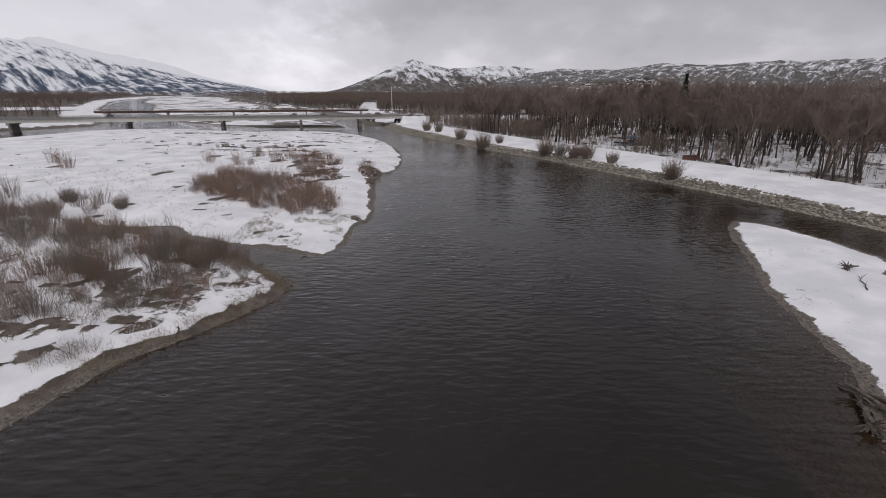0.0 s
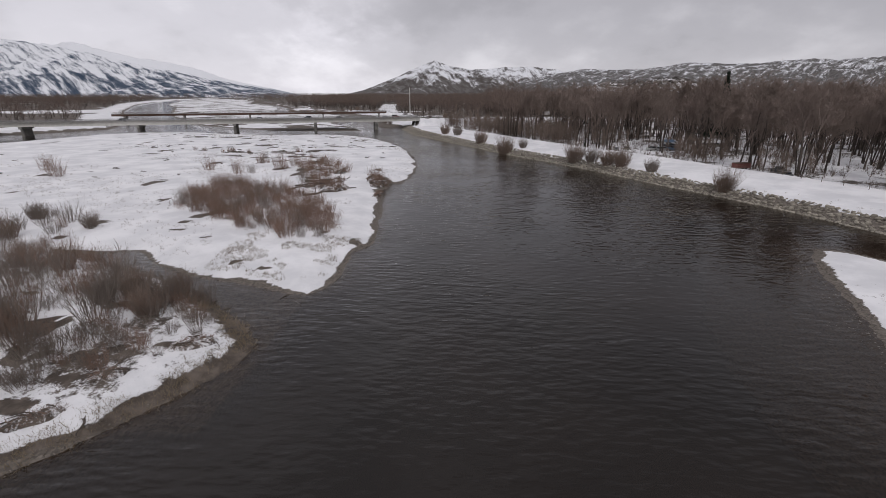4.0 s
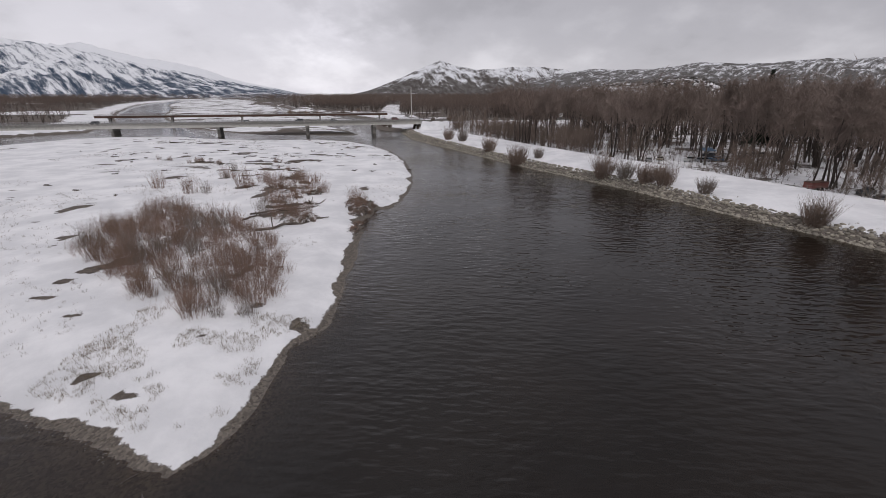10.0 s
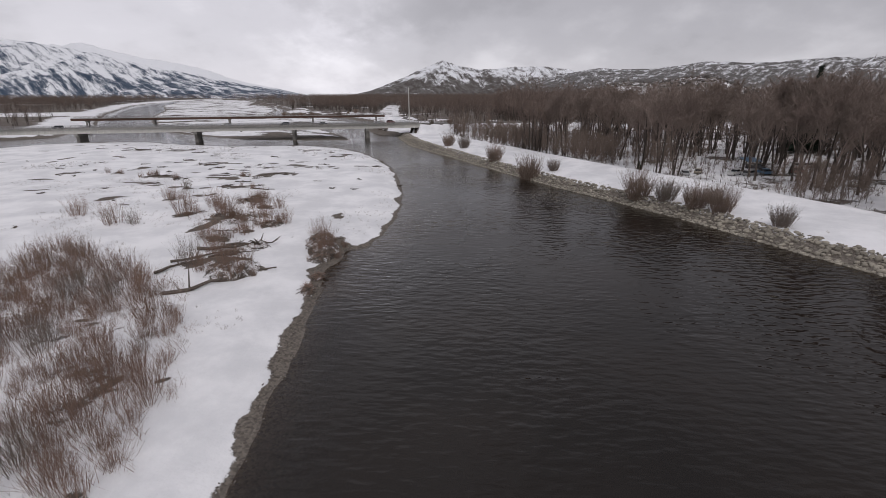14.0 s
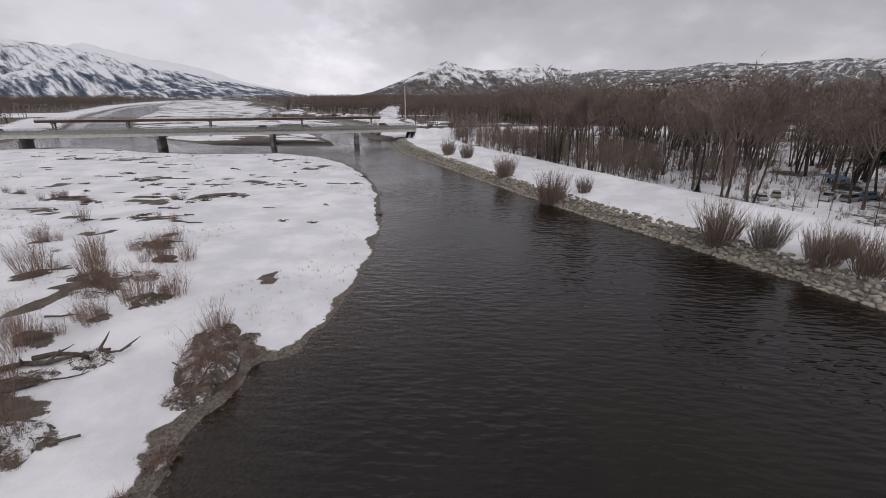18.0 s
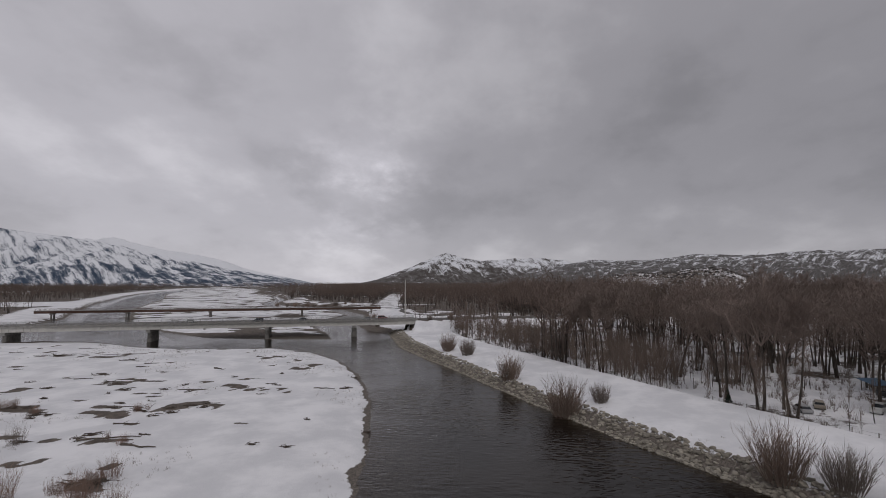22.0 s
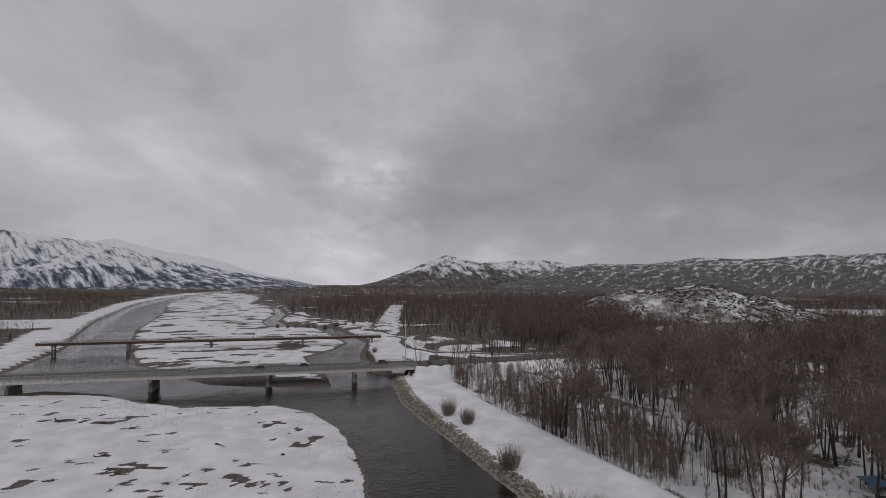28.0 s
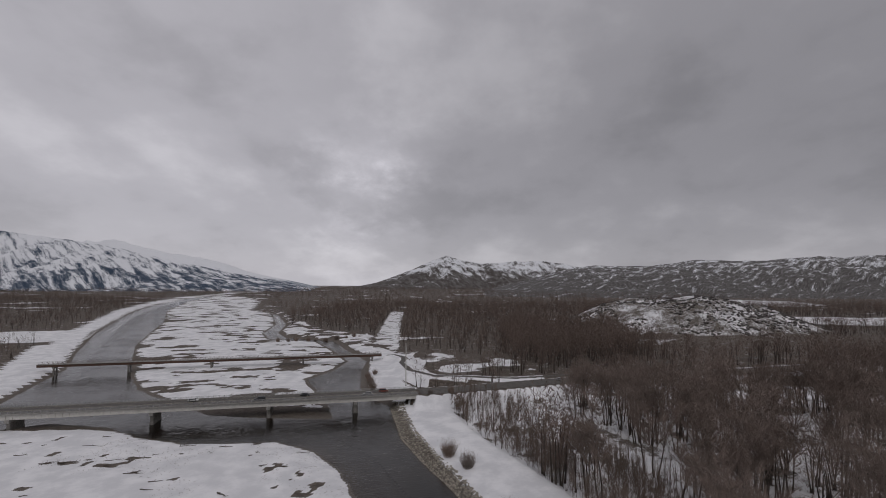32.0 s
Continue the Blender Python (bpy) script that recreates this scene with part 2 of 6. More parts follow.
GIRDER = mottled("pale_girder_paint", (0.56, 0.545, 0.51), (0.68, 0.66, 0.62), 0.7, 0.6)
RAIL = mottled("galvanised_rail", (0.33, 0.33, 0.33), (0.45, 0.45, 0.45), 3.0, 0.5, 0.6)
ASPHALT = mottled("wet_asphalt", (0.085, 0.078, 0.072), (0.15, 0.138, 0.125), 0.6, 0.75)
RUST = mottled("rusted_steel", (0.075, 0.045, 0.035), (0.14, 0.085, 0.065), 1.2, 0.8)
PAINTLINE = mottled("worn_road_paint", (0.45, 0.42, 0.32), (0.62, 0.58, 0.46), 2.0, 0.8)
TYRE = mottled("tyre_rubber", (0.02, 0.02, 0.02), (0.035, 0.035, 0.035), 9.0, 0.85)
GLASS = mottled("dark_vehicle_glass", (0.02, 0.023, 0.026), (0.035, 0.04, 0.045), 2.0, 0.1, spec=0.6, bump=0)
POLE = mottled("weathered_pole_wood", (0.20, 0.165, 0.135), (0.31, 0.27, 0.225), 3.0, 0.85)
FENCEWOOD = mottled("grey_fence_wood", (0.17, 0.145, 0.12), (0.28, 0.25, 0.215), 5.0, 0.9)


def paint(name, c, rough=0.35):
    return mottled(name, tuple(0.85 * v for v in c), c, 1.5, rough, bump=0.03, spec=0.5)


# ---- mesh tools ----


class Mesh:
    """Collects points and faces for one mesh."""

    def __init__(self):
        self.v, self.f = [], []

    def tube(self, pts, radii, sides=5, cap=True):
        base = len(self.v)
        prev = None
        for k, p in enumerate(pts):
            d = (pts[min(k + 1, len(pts) - 1)] - pts[max(k - 1, 0)]).normalized()
            a = d.orthogonal().normalized() if prev is None else (prev - d * prev.dot(d)).normalized()
            prev = a
            b = d.cross(a)
            for s in range(sides):
                t = 2 * math.pi * s / sides
                self.v.append(p + (a * math.cos(t) + b * math.sin(t)) * radii[k])
        for k in range(len(pts) - 1):
            for s in range(sides):
                i, j = base + k * sides + s, base + k * sides + (s + 1) % sides
                self.f.append((i, j, j + sides, i + sides))
        if cap:
            self.f.append(tuple(base + s for s in reversed(range(sides))))
            e = base + (len(pts) - 1) * sides
            self.f.append(tuple(e + s for s in range(sides)))

    def sliver(self, p, q, w, rng):
        d = q - p
        a = d.cross(Vector((rng.uniform(-1, 1), rng.uniform(-1, 1), rng.uniform(-1, 1)))).normalized() * w
        k = len(self.v)
        self.v += [p - a, p + a, q]
        self.f.append((k, k + 1, k + 2))

    def box(self, lo, hi, m=None):
        k = len(self.v)
        for z in (lo[2], hi[2]):
            for x, y in ((lo[0], lo[1]), (hi[0], lo[1]), (hi[0], hi[1]), (lo[0], hi[1])):
                p = Vector((x, y, z))
                self.v.append(m @ p if m else p)
        for f in ((3, 2, 1, 0), (4, 5, 6, 7), (0, 1, 5, 4), (1, 2, 6, 5), (2, 3, 7, 6), (3, 0, 4, 7)):
            self.f.append(tuple(k + i for i in f))

    def prism(self, outline, lo, hi):
        """An outline in x and z, drawn out along y."""
        k, n = len(self.v), len(outline)
        for y in (lo, hi):
            self.v += [Vector((x, y, z)) for x, z in outline]
        self.f.append(tuple(range(k, k + n)))
        self.f.append(tuple(reversed(range(k + n, k + 2 * n))))
        for i in range(n):
            j = (i + 1) % n
            self.f.append((k + j, k + i, k + n + i, k + n + j))

    def data(self, name, material, smooth=False):
        me = bpy.data.meshes.new(name)
        me.from_pydata([tuple(p) for p in self.v], [], self.f)
        me.materials.append(material)
        if smooth:
            me.polygons.foreach_set("use_smooth", [True] * len(me.polygons))
        me.update()
        return me


def raw_mesh(name, verts, faces, material, smooth=False):
    """A mesh from arrays of points and of triangles or quads."""
    me = bpy.data.meshes.new(name)
    n, k = faces.shape
    me.vertices.add(len(verts))
    me.vertices.foreach_set("co", np.ascontiguousarray(verts, np.float32).ravel())
    me.loops.add(n * k)
    me.loops.foreach_set("vertex_index", np.ascontiguousarray(faces, np.int32).ravel())
    me.polygons.add(n)
    me.polygons.foreach_set("loop_start", np.arange(0, n * k, k, dtype=np.int32))
    if smooth:
        me.polygons.foreach_set("use_smooth", np.ones(n, bool))
    me.materials.append(material)
    me.update(calc_edges=True)
    return me


def part(name, mesh, material, parent, label="", smooth=False):
    ob = new(name, mesh if isinstance(mesh, bpy.types.Mesh) else mesh.data(name, material, smooth))
    ob.parent = parent
    return tagged(ob, label)


def thing(name, label, category, group="", m=None, kind=""):
    ob = new(name)
    ob.empty_display_size = 0.3
    if m is not None:
        ob.matrix_world = m
    return tagged(ob, label, category, group, kind)


# ---- plan of the valley floor ----


def lattice(x, y, seed):
    """Smooth value noise in 0..1 on arrays."""
    xi, yi = np.floor(x).astype(np.int64), np.floor(y).astype(np.int64)
    xf, yf = x - xi, y - yi
    xf, yf = xf * xf * (3 - 2 * xf), yf * yf * (3 - 2 * yf)

    def hashed(a, b):
        n = (a * 374761393 + b * 668265263 + seed * 974634541) & 0xFFFFFFFF
        n = ((n ^ (n >> 13)) * 1274126177) & 0xFFFFFFFF
        return ((n ^ (n >> 16)) & 0xFFFF) / 65535.0

    top = hashed(xi, yi) * (1 - xf) + hashed(xi + 1, yi) * xf
    bot = hashed(xi, yi + 1) * (1 - xf) + hashed(xi + 1, yi + 1) * xf
    return top * (1 - yf) + bot * yf


def fbm(x, y, size, seed, octaves=4):
    out, amp, tot = 0.0, 1.0, 0.0
    for k in range(octaves):
        out = out + amp * lattice(x * 2**k / size + 17.3 * k, y * 2**k / size - 9.1 * k, seed + k)
        tot += amp
        amp *= 0.5
    return out / tot


def inside_distance(x, y, poly):
    """Distance to an outline, positive inside."""
    d = np.full(x.shape, 1e9)
    odd = np.zeros(x.shape, bool)
    for (ax, ay), (bx, by) in zip(poly, poly[1:] + poly[:1]):
        ex, ey = bx - ax, by - ay
        t = np.clip(((x - ax) * ex + (y - ay) * ey) / (ex * ex + ey * ey), 0, 1)
        d = np.minimum(d, np.hypot(x - ax - t * ex, y - ay - t * ey))
        hit = ((ay > y) != (by > y)) & (x < ax + (y - ay) / (ey if ey else 1e-9) * ex)
        odd ^= hit
    return np.where(odd, d, -d)


def line_distance(x, y, line):
    d = np.full(np.shape(x), 1e9)
    for (ax, ay), (bx, by) in zip(line, line[1:]):
        ex, ey = bx - ax, by - ay
        t = np.clip(((x - ax) * ex + (y - ay) * ey) / (ex * ex + ey * ey), 0, 1)
        d = np.minimum(d, np.hypot(x - ax - t * ex, y - ay - t * ey))
    return d


GRAVEL_BAR = [(-17, 44.3), (-15.2, 47), (-14.5, 51), (-14.8, 55.5), (-15.4, 61), (-13.6, 63.5), (-12.9, 66.7), (-14, 74), (-15, 84), (-16.2, 93), (-17.6, 102), (-19.5, 109), (-18.7, 113), (-19, 118.5),
              (-15.5, 120), (-14.5, 126), (-14, 140), (-16, 160), (-20.5, 183), (-27, 206), (-34, 223), (-45, 243), (-60, 261), (-79, 270), (-113, 265),
              (-139, 271), (-161, 282), (-190, 285), (-216, 266), (-220, 240), (-232, 200), (-245, 150), (-235, 110), (-160, 80), (-90, 60), (-58, 58),
              (-49, 60), (-42.5, 54.6), (-36, 50.9), (-30.7, 49), (-24.2, 47), (-19.3, 45)]
BRUSH_BAR = [(-18, 32), (-18.5, 29), (-20.5, 25), (-24, 20), (-28, 14), (-30, 8), (-32, 2), (-36, -8), (-60, -60), (-245, -60), (-245, 150), (-150, 110),
             (-90, 75), (-62, 60), (-54, 56), (-45, 52), (-36, 48), (-33, 45), (-30, 43.5), (-27, 41), (-21, 36)]
SPIT = [(58.5, 66), (54.5, 62), (49, 47.5), (43.3, 33), (41, 22), (39.5, 14.5), (35, 6.5), (30, -6), (34, -30), (52, -30), (60, 5), (66, 30), (68.5, 45), (68, 53), (65, 60.5), (62, 65)]
EAST = [(-45, 326), (-39, 306), (-31, 279), (-20, 256), (-8, 235), (3, 213), (13, 194), (24, 174), (36, 155), (46, 138), (54, 121), (62, 107), (70, 92),
        (76, 76), (82, 60), (90, 40), (100, 10), (112, -60), (4500, -60), (4500, 4900), (-1480, 4900), (-1080, 2000), (-640, 1420), (-452, 1005), (-372, 930),
        (-276, 742), (-243, 640), (-212, 592), (-152, 570), (-122, 512), (-88, 453), (-81, 408), (-69, 360), (-58, 340)]
ISLAND = [(-182, 337), (-150, 316), (-127, 303), (-95, 300), (-67, 302), (-78, 328), (-95, 358), (-110, 384), (-103, 415), (-103, 452), (-136, 512), (-168, 562),
          (-226, 578), (-258, 632), (-292, 742), (-388, 938), (-470, 1020), (-655, 1430), (-1083, 2000), (-860, 1400), (-652, 1016), (-481, 767), (-396, 623),
          (-335, 522), (-273, 438), (-229, 382), (-199, 349)]
WEST = [(-247, 314), (-270, 355), (-295, 402), (-353, 474), (-461, 618), (-668, 933), (-746, 1065), (-840, 1250), (-960, 1520), (-1090, 1990), (-1500, 4900), (-4500, 4900),
        (-4500, -60), (-300, -60), (-310, 60), (-345, 150), (-320, 215), (-275, 265)]
FLAT = [(-92, 453), (-122, 500), (-152, 560), (-212, 585), (-243, 640), (-256, 715), (-270, 765), (-187, 652), (-131, 626), (-107, 576), (-82, 530), (-80, 458)]
PATCHES = [(-21, 117, 3.0, 5, 0.9), (-34, 108, 5, 3.2, 0.4), (-29, 105, 3, 2.5, 0.4), (-44, 131, 5, 3.5, 0.4), (-36, 128, 3, 2.5, 0.35), (-55, 134, 2.5, 2.5, 0.3),
           (-43, 197, 2.6, 2.2, 0), (-71, 191, 3.8, 1.7, 0), (-74, 178, 5, 1.6, 0), (-65, 179, 1, 1.4, 0.3), (-57, 161, 4.2, 1.6, 0.4), (-47, 145, 3.4, 1.8, 0.4),
           (-93, 179, 2.5, 2, 0.4), (-83, 175, 2.5, 1.5, 0.3), (-40, 64, 1.7, 0.9, 0), (-29.8, 53.6, 1.5, 0.8, 0), (-25.2, 51.5, 1.7, 0.8, 0.1), (-47.8, 68, 1.5, 0.8, 0), (-15.8, 65.3, 1.7, 2.2, 0), (-24, 60.3, 1.0, 0.8, 0.1), (-81, 115, 3, 0.8, 0), (-79, 100, 1.2, 0.8, 0),
           (-45, 200, 2.6, 1.6, 0), (-75, 182, 5, 1.2, 0), (-67, 181, 2, 1.4, 0.1), (-72, 193, 3.4, 0.9, 0), (-108, 183, 4, 1.5, 0.3), (-93, 177, 4, 1.6, 0.3), (-57, 162, 4.5, 1.3, 0.2), (-140, 241, 4, 2, 0.2),
           (-105, 214, 4, 1, 0), (-59, 185, 3, 1, 0.1), (-75, 163, 3.5, 1.1, 0.1), (-48, 147, 3, 1.8, 0.4), (-67, 147, 3, 1.5, 0.3), (-42, 140, 3.4, 2.2, 0.4), (-40, 118, 3.2, 2.2, 0.4), (-37, 123, 2.2, 1.6, 0.3)]
THICKET = [(-58, 86), (-62, 98), (-62, 112), (-50, 108), (-32, 95.5), (-25.5, 83), (-20, 71.5), (-21.5, 64), (-27, 64.5), (-36, 69)]
ROAD = [(-30, 327), (-12, 333), (16, 346), (44, 361), (110, 394), (230, 440), (430, 490), (900, 560)]
FAR_ROAD = [(-75, 448), (-66, 452), (-56, 440), (-55, 419), (-46, 393), (-28, 376), (20, 380), (70, 405), (140, 450), (260, 495)]
DECK_Z = 7.6
STRIP = [(-82, 458), (-88, 530), (-110, 650), (-140, 850), (-160, 990)]


def smooth(v, lo, hi):
    t = np.clip((v - lo) / (hi - lo), 0, 1)
    return t * t * (3 - 2 * t)


def meadow(x, y):
    """Below 1 on the open snowy flats among the far woods."""
    return np.minimum.reduce([np.hypot((x - 690) / 190, (y - 1430) / 190), np.hypot((x - 545) / 115, (y - 850) / 75), np.hypot((x - 700) / 190, (y - 860) / 60), np.hypot((x - 260) / 190, (y - 2320) / 140)])


def terrain(x, y):
    """Height, snow cover and stoniness of the valley floor."""
    wob = (fbm(x, y, 5, 3, 3) - 0.5) * 1.2 * smooth(np.hypot(x, y - 60), 3000, 20)
    a = inside_distance(x, y, GRAVEL_BAR) + wob
    b = inside_distance(x, y, BRUSH_BAR) + wob
    c = inside_distance(x, y, SPIT) + wob
    e = inside_distance(x, y, EAST) + 0.5 * wob
    i = inside_distance(x, y, ISLAND) + 2.5 * wob
    w = inside_distance(x, y, WEST) + wob
    low = np.maximum.reduce([a, b, c, i])
    soft = fbm(x, y, 26, 11, 4)
    rough = fbm(x, y, 2.2, 23, 4)
    bank = lambda d, top, run: top * (1 - np.exp(-np.maximum(d, 0) / run))
    z_low = np.maximum.reduce([bank(a, 1.25, 3.5), bank(b, 1.5, 3.0), bank(c, 0.8, 5.0), bank(i, 1.3, 9.0)]) + (soft - 0.5) * 0.7 * smooth(low, 1, 12) + (rough - 0.5) * 0.22 * smooth(low, 0, 3)
    levee = np.where(e > 0, np.minimum(e * 0.55, 1.9) + 0.8 * smooth(e, 3.5, 12) + 0.6 * smooth(e, 12, 24) - 1.8 * smooth(e, 25.5, 31), 0) + (rough - 0.5) * 0.3 * smooth(e, 0, 2) + (soft - 0.5) * 0.8 * smooth(e, 20, 40)
    z_w = np.where(w > 0, np.minimum(w * 0.4, 2.6), 0) + (soft - 0.5) * 0.8 * smooth(w, 5, 30)
    land = np.maximum.reduce([low, e, w])
    slope = np.where((-c < 16) & (x > 25), 0.022, np.where((x < -17) & (y < 62) & (y > 20), 0.032, 0.16))
    slope = np.where((x > -24) & (x < -8) & (y > 100) & (y < 124), 0.05, slope)
    slope = np.where((-a < 15) & (a < 0) & (y > 122) & (x > -70), 0.035, slope)
    bed = -np.minimum(-land * slope + 0.02, 2.4) + (rough - 0.5) * 0.12 * smooth(-land, 0, 2)
    z = np.where(land > 0, np.maximum.reduce([z_low, levee, z_w]), bed)
    # road embankments
    r = line_distance(x, y, ROAD)
    top = DECK_Z - 0.3 - 4.2 * smooth(x, -10, 190)
    z = np.maximum(z, np.where((x > -31) | (r < 6.4), np.minimum(top, top - (r - 8.5) * 0.55), -9))
    fr = line_distance(x, y, FAR_ROAD)
    top2 = 5.6 - 2.6 * smooth(x, -40, 60)
    z = np.maximum(z, np.where((x > -74), np.minimum(top2, top2 - (fr - 4.5) * 0.5), -9))
    # rocky knoll, and the rising ground behind it
    k = np.hypot((x - 273) / 165, (y - 735) / 115)
    knoll = 38 * smooth(k, 1.12, 0.35) * (0.62 + 0.7 * fbm(x, y, 70, 41, 5)) + (fbm(x + 0.4 * y, y * 1.6, 34, 47, 4) - 0.5) * 13 * smooth(k, 1.1, 0.8)
    z = z + np.where(e > 0, knoll, 0)
    # tussocks and bare patches
    tuss = fbm(x, y, 2.0, 131, 3)
    mound = smooth(tuss, 0.65, 0.78) * smooth(b, 2.5, 6) * (a < 3)
    z = z + 0.45 * mound
    patch = np.zeros(x.shape)
    for px, py, rx, ry, ph in PATCHES:
        q = np.hypot((x - px) / rx, (y - py) / ry) * 1.25 + (rough - 0.5) * 2.2
        here = smooth(q, 1.1, 0.6)
        patch = np.maximum(patch, here)
        z = z + here * ph
    # snow cover
    a = a + (fbm(x, y, 6, 181, 4) - 0.5) * np.where(y < 64, 1.6, np.where(y < 122, 3.8, 1.8))
    b = b + (fbm(x, y, 5, 185, 4) - 0.5) * 3.0 * (a < -0.5)
    edge_a, edge_b, edge_c = np.where((y < 64) & (x < -16), smooth(a, 0.0, 1.1), np.where(y < 66, smooth(a, 0.3, 1.4), smooth(a, 0.15, 1.3))), np.where(y > 23, smooth(b, 0.5, 1.8) * 0.9, smooth(b, 0.8, 2.0)), smooth(c + (fbm(x, y, 3, 183, 3) - 0.5) * 1.6, 0.3, 1.5)
    snow = np.maximum.reduce([edge_a * 0.92, edge_b * (0.66 + 0.22 * smooth(fbm(x, y, 11, 203, 3), 0.42, 0.6) - 0.23 * smooth(x, -42, -30) * smooth(y, 18, 28)), edge_c * 0.70])
    streak = fbm(x * 0.8 + y * 0.5, y * 1.5 - x * 0.45, 17, 57, 5)
    isl = smooth(i, 0.5, 5) * (1.0 - 0.72 * smooth(streak, 0.53, 0.60)) * smooth(y, 309, 326)
    snow = np.maximum(snow, isl)
    snow = np.where((a > 0) & (y > 262) & (y > 280 + 0.12 * (x + 120)), 0.15, snow)
    lev = smooth(e, 2.0, 3.2)
    forest = np.where(e > 26.5, 0.71 - 0.27 * smooth(fbm(x, y, 9, 71, 3), 0.46, 0.70), 1.1)
    snow = np.maximum(snow, lev * forest)
    rocky = 3.9 + 2.0 * smooth(y, 225, 265) + (fbm(x, y, 4, 187, 3) - 0.5) * 2.4
    snow = np.where((e > 0.4) & (e < rocky), 0.22 + 0.34 * smooth(e / rocky, 0.33, 1.0), snow)
    flat = inside_distance(x, y, FLAT)
    snow = np.where((e > 0) & (flat > 0) & (streak > 0.52), 0.3, snow)
    far_wood = (e > np.where(y > 500, 7, 24)) & (flat < 0) & ((x > 200) | (y > 350)) & (fbm(x, y, 60, 33, 3) > np.where(y > 600, 0.22, 0.36)) & (line_distance(x, y, STRIP) > 12)
    snow = np.where(far_wood, 0.36, snow)
    field = np.hypot((x + 490) / 85, (y - 560) / 55)
    snow = np.maximum(snow, smooth(w, 1.5, 4) * np.where((w > np.where(y > 500, 24, 34)) & (field > 1) & (fbm(x, y, 80, 37, 3) > 0.22), 0.34, 1.0))
    snow = np.where(meadow(x, y) < 1, 1.0, snow)
    snow = np.where((fr < np.where(x < -30, 15, 6)) & (e > 3) & (x < 40), 1.0, snow)
    snow = np.where((r < 16) & (e > 3), np.where(r < 7.5, 0.0, 0.72), snow)
    snow = np.where((fr < 2.2) & (x > -60) & (y < 452), 0.1, snow)
    snow = np.where((k < 1.0) & (e > 0), 0.44 + 0.12 * smooth(fbm(x + 0.4 * y, y * 1.6, 26, 47, 5), 0.44, 0.62), snow)
    bare_patch = fbm(x, y, 8, 83, 3)
    snow = np.where((low > 4) & (bare_patch > 0.80), 0.2, snow)
    arc = fbm(x + 6 * fbm(x, y, 20, 211, 2), y * 1.9 + 14 * fbm(x, y, 24, 213, 2), 8, 215, 3)
    zone = smooth(np.hypot((x + 82) / 52, (y - 178) / 48), 1.05, 0.6) * (a > 5)
    snow = snow - 0.9 * zone * smooth(arc, 0.69, 0.74)
    snow = snow - 0.75 * patch - 0.62 * mound
    snow = np.where(inside_distance(x, y, THICKET) > 0, np.minimum(snow, 0.86 - 0.36 * smooth(tuss, 0.5, 0.7)), snow)
    snow = np.where(land <= 0, 0.0, snow)
    gravel = np.where((b > np.where(y > 21, -1.2, 0.6)) & (y < 45) & (a < 0), 0.12, np.where(land < 3.2, 1.0, np.where(low > 3, 0.35, 0.1)))
    gravel = np.where((k < 1.0) & (e > 0), 0.9, gravel)
    return z, snow, gravel, land


def axis(stops):
    """Grid lines: stops of (place, spacing there)."""
    out = [stops[0][0]]
    k = 0
    while out[-1] < stops[-1][0]:
        while k < len(stops) - 2 and out[-1] >= stops[k + 1][0]:
            k += 1
        (p, s), (q, r) = stops[k], stops[k + 1]
        t = min(max((out[-1] - p) / (q - p), 0), 1)
        out.append(out[-1] + s * (r / s) ** t)
    return np.array(out)


gx = axis([(-4500, 160), (-1200, 40), (-320, 5.5), (-110, 2.0), (-48, 0.95), (70, 1.0), (110, 2.1), (300, 7), (1200, 40), (4500, 160)])
gy = axis([(-60, 1.4), (0, 0.8), (75, 0.85), (180, 1.3), (340, 2.4), (600, 5), (1200, 22), (4900, 160)])
GX, GY = np.meshgrid(gx, gy)
GZ, SNOW, GRAV, LAND = terrain(GX, GY)
ny, nx = GX.shape
index = np.arange(nx * ny).reshape(ny, nx)
quads = np.stack([index[:-1, :-1], index[:-1, 1:], index[1:, 1:], index[1:, :-1]], -1).reshape(-1, 4)
ground = new("ground", raw_mesh("ground", np.stack([GX, GY, GZ], -1).reshape(-1, 3), quads, GROUND, True))
tagged(ground, "snow-covered valley floor with gravel banks and bare dirt", "ground", kind="structure")
for key, values in (("snow", SNOW), ("gravel", GRAV)):
    ground.data.attributes.new(key, "FLOAT", "POINT").data.foreach_set("value", values.astype(np.float32).ravel())

wet = (GZ < 0.12).ravel()
keep = wet[quads].any(1)
used = np.unique(quads[keep])
lookup = np.zeros(nx * ny, np.int64)
lookup[used] = np.arange(len(used))
wv = np.stack([GX.ravel()[used], GY.ravel()[used], np.zeros(len(used))], -1)
river = new("river", raw_mesh("river", wv, lookup[quads[keep]], WATER, True))
tagged(river, "dark shallow rippled river water between snowy banks", "water", kind="structure")
river.data.attributes.new("depth", "FLOAT", "POINT").data.foreach_set("value", np.maximum(-GZ.ravel()[used], 0).astype(np.float32))


def ground_z(x, y):
    """Height of the ground sheet at a place."""
    i = min(max(int(np.searchsorted(gx, x)) - 1, 0), nx - 2)
    j = min(max(int(np.searchsorted(gy, y)) - 1, 0), ny - 2)
    u, v = (x - gx[i]) / (gx[i + 1] - gx[i]), (y - gy[j]) / (gy[j + 1] - gy[j])
    return float((GZ[j, i] * (1 - u) + GZ[j, i + 1] * u) * (1 - v) + (GZ[j + 1, i] * (1 - u) + GZ[j + 1, i + 1] * u) * v)


# ---- mountains round the valley ----


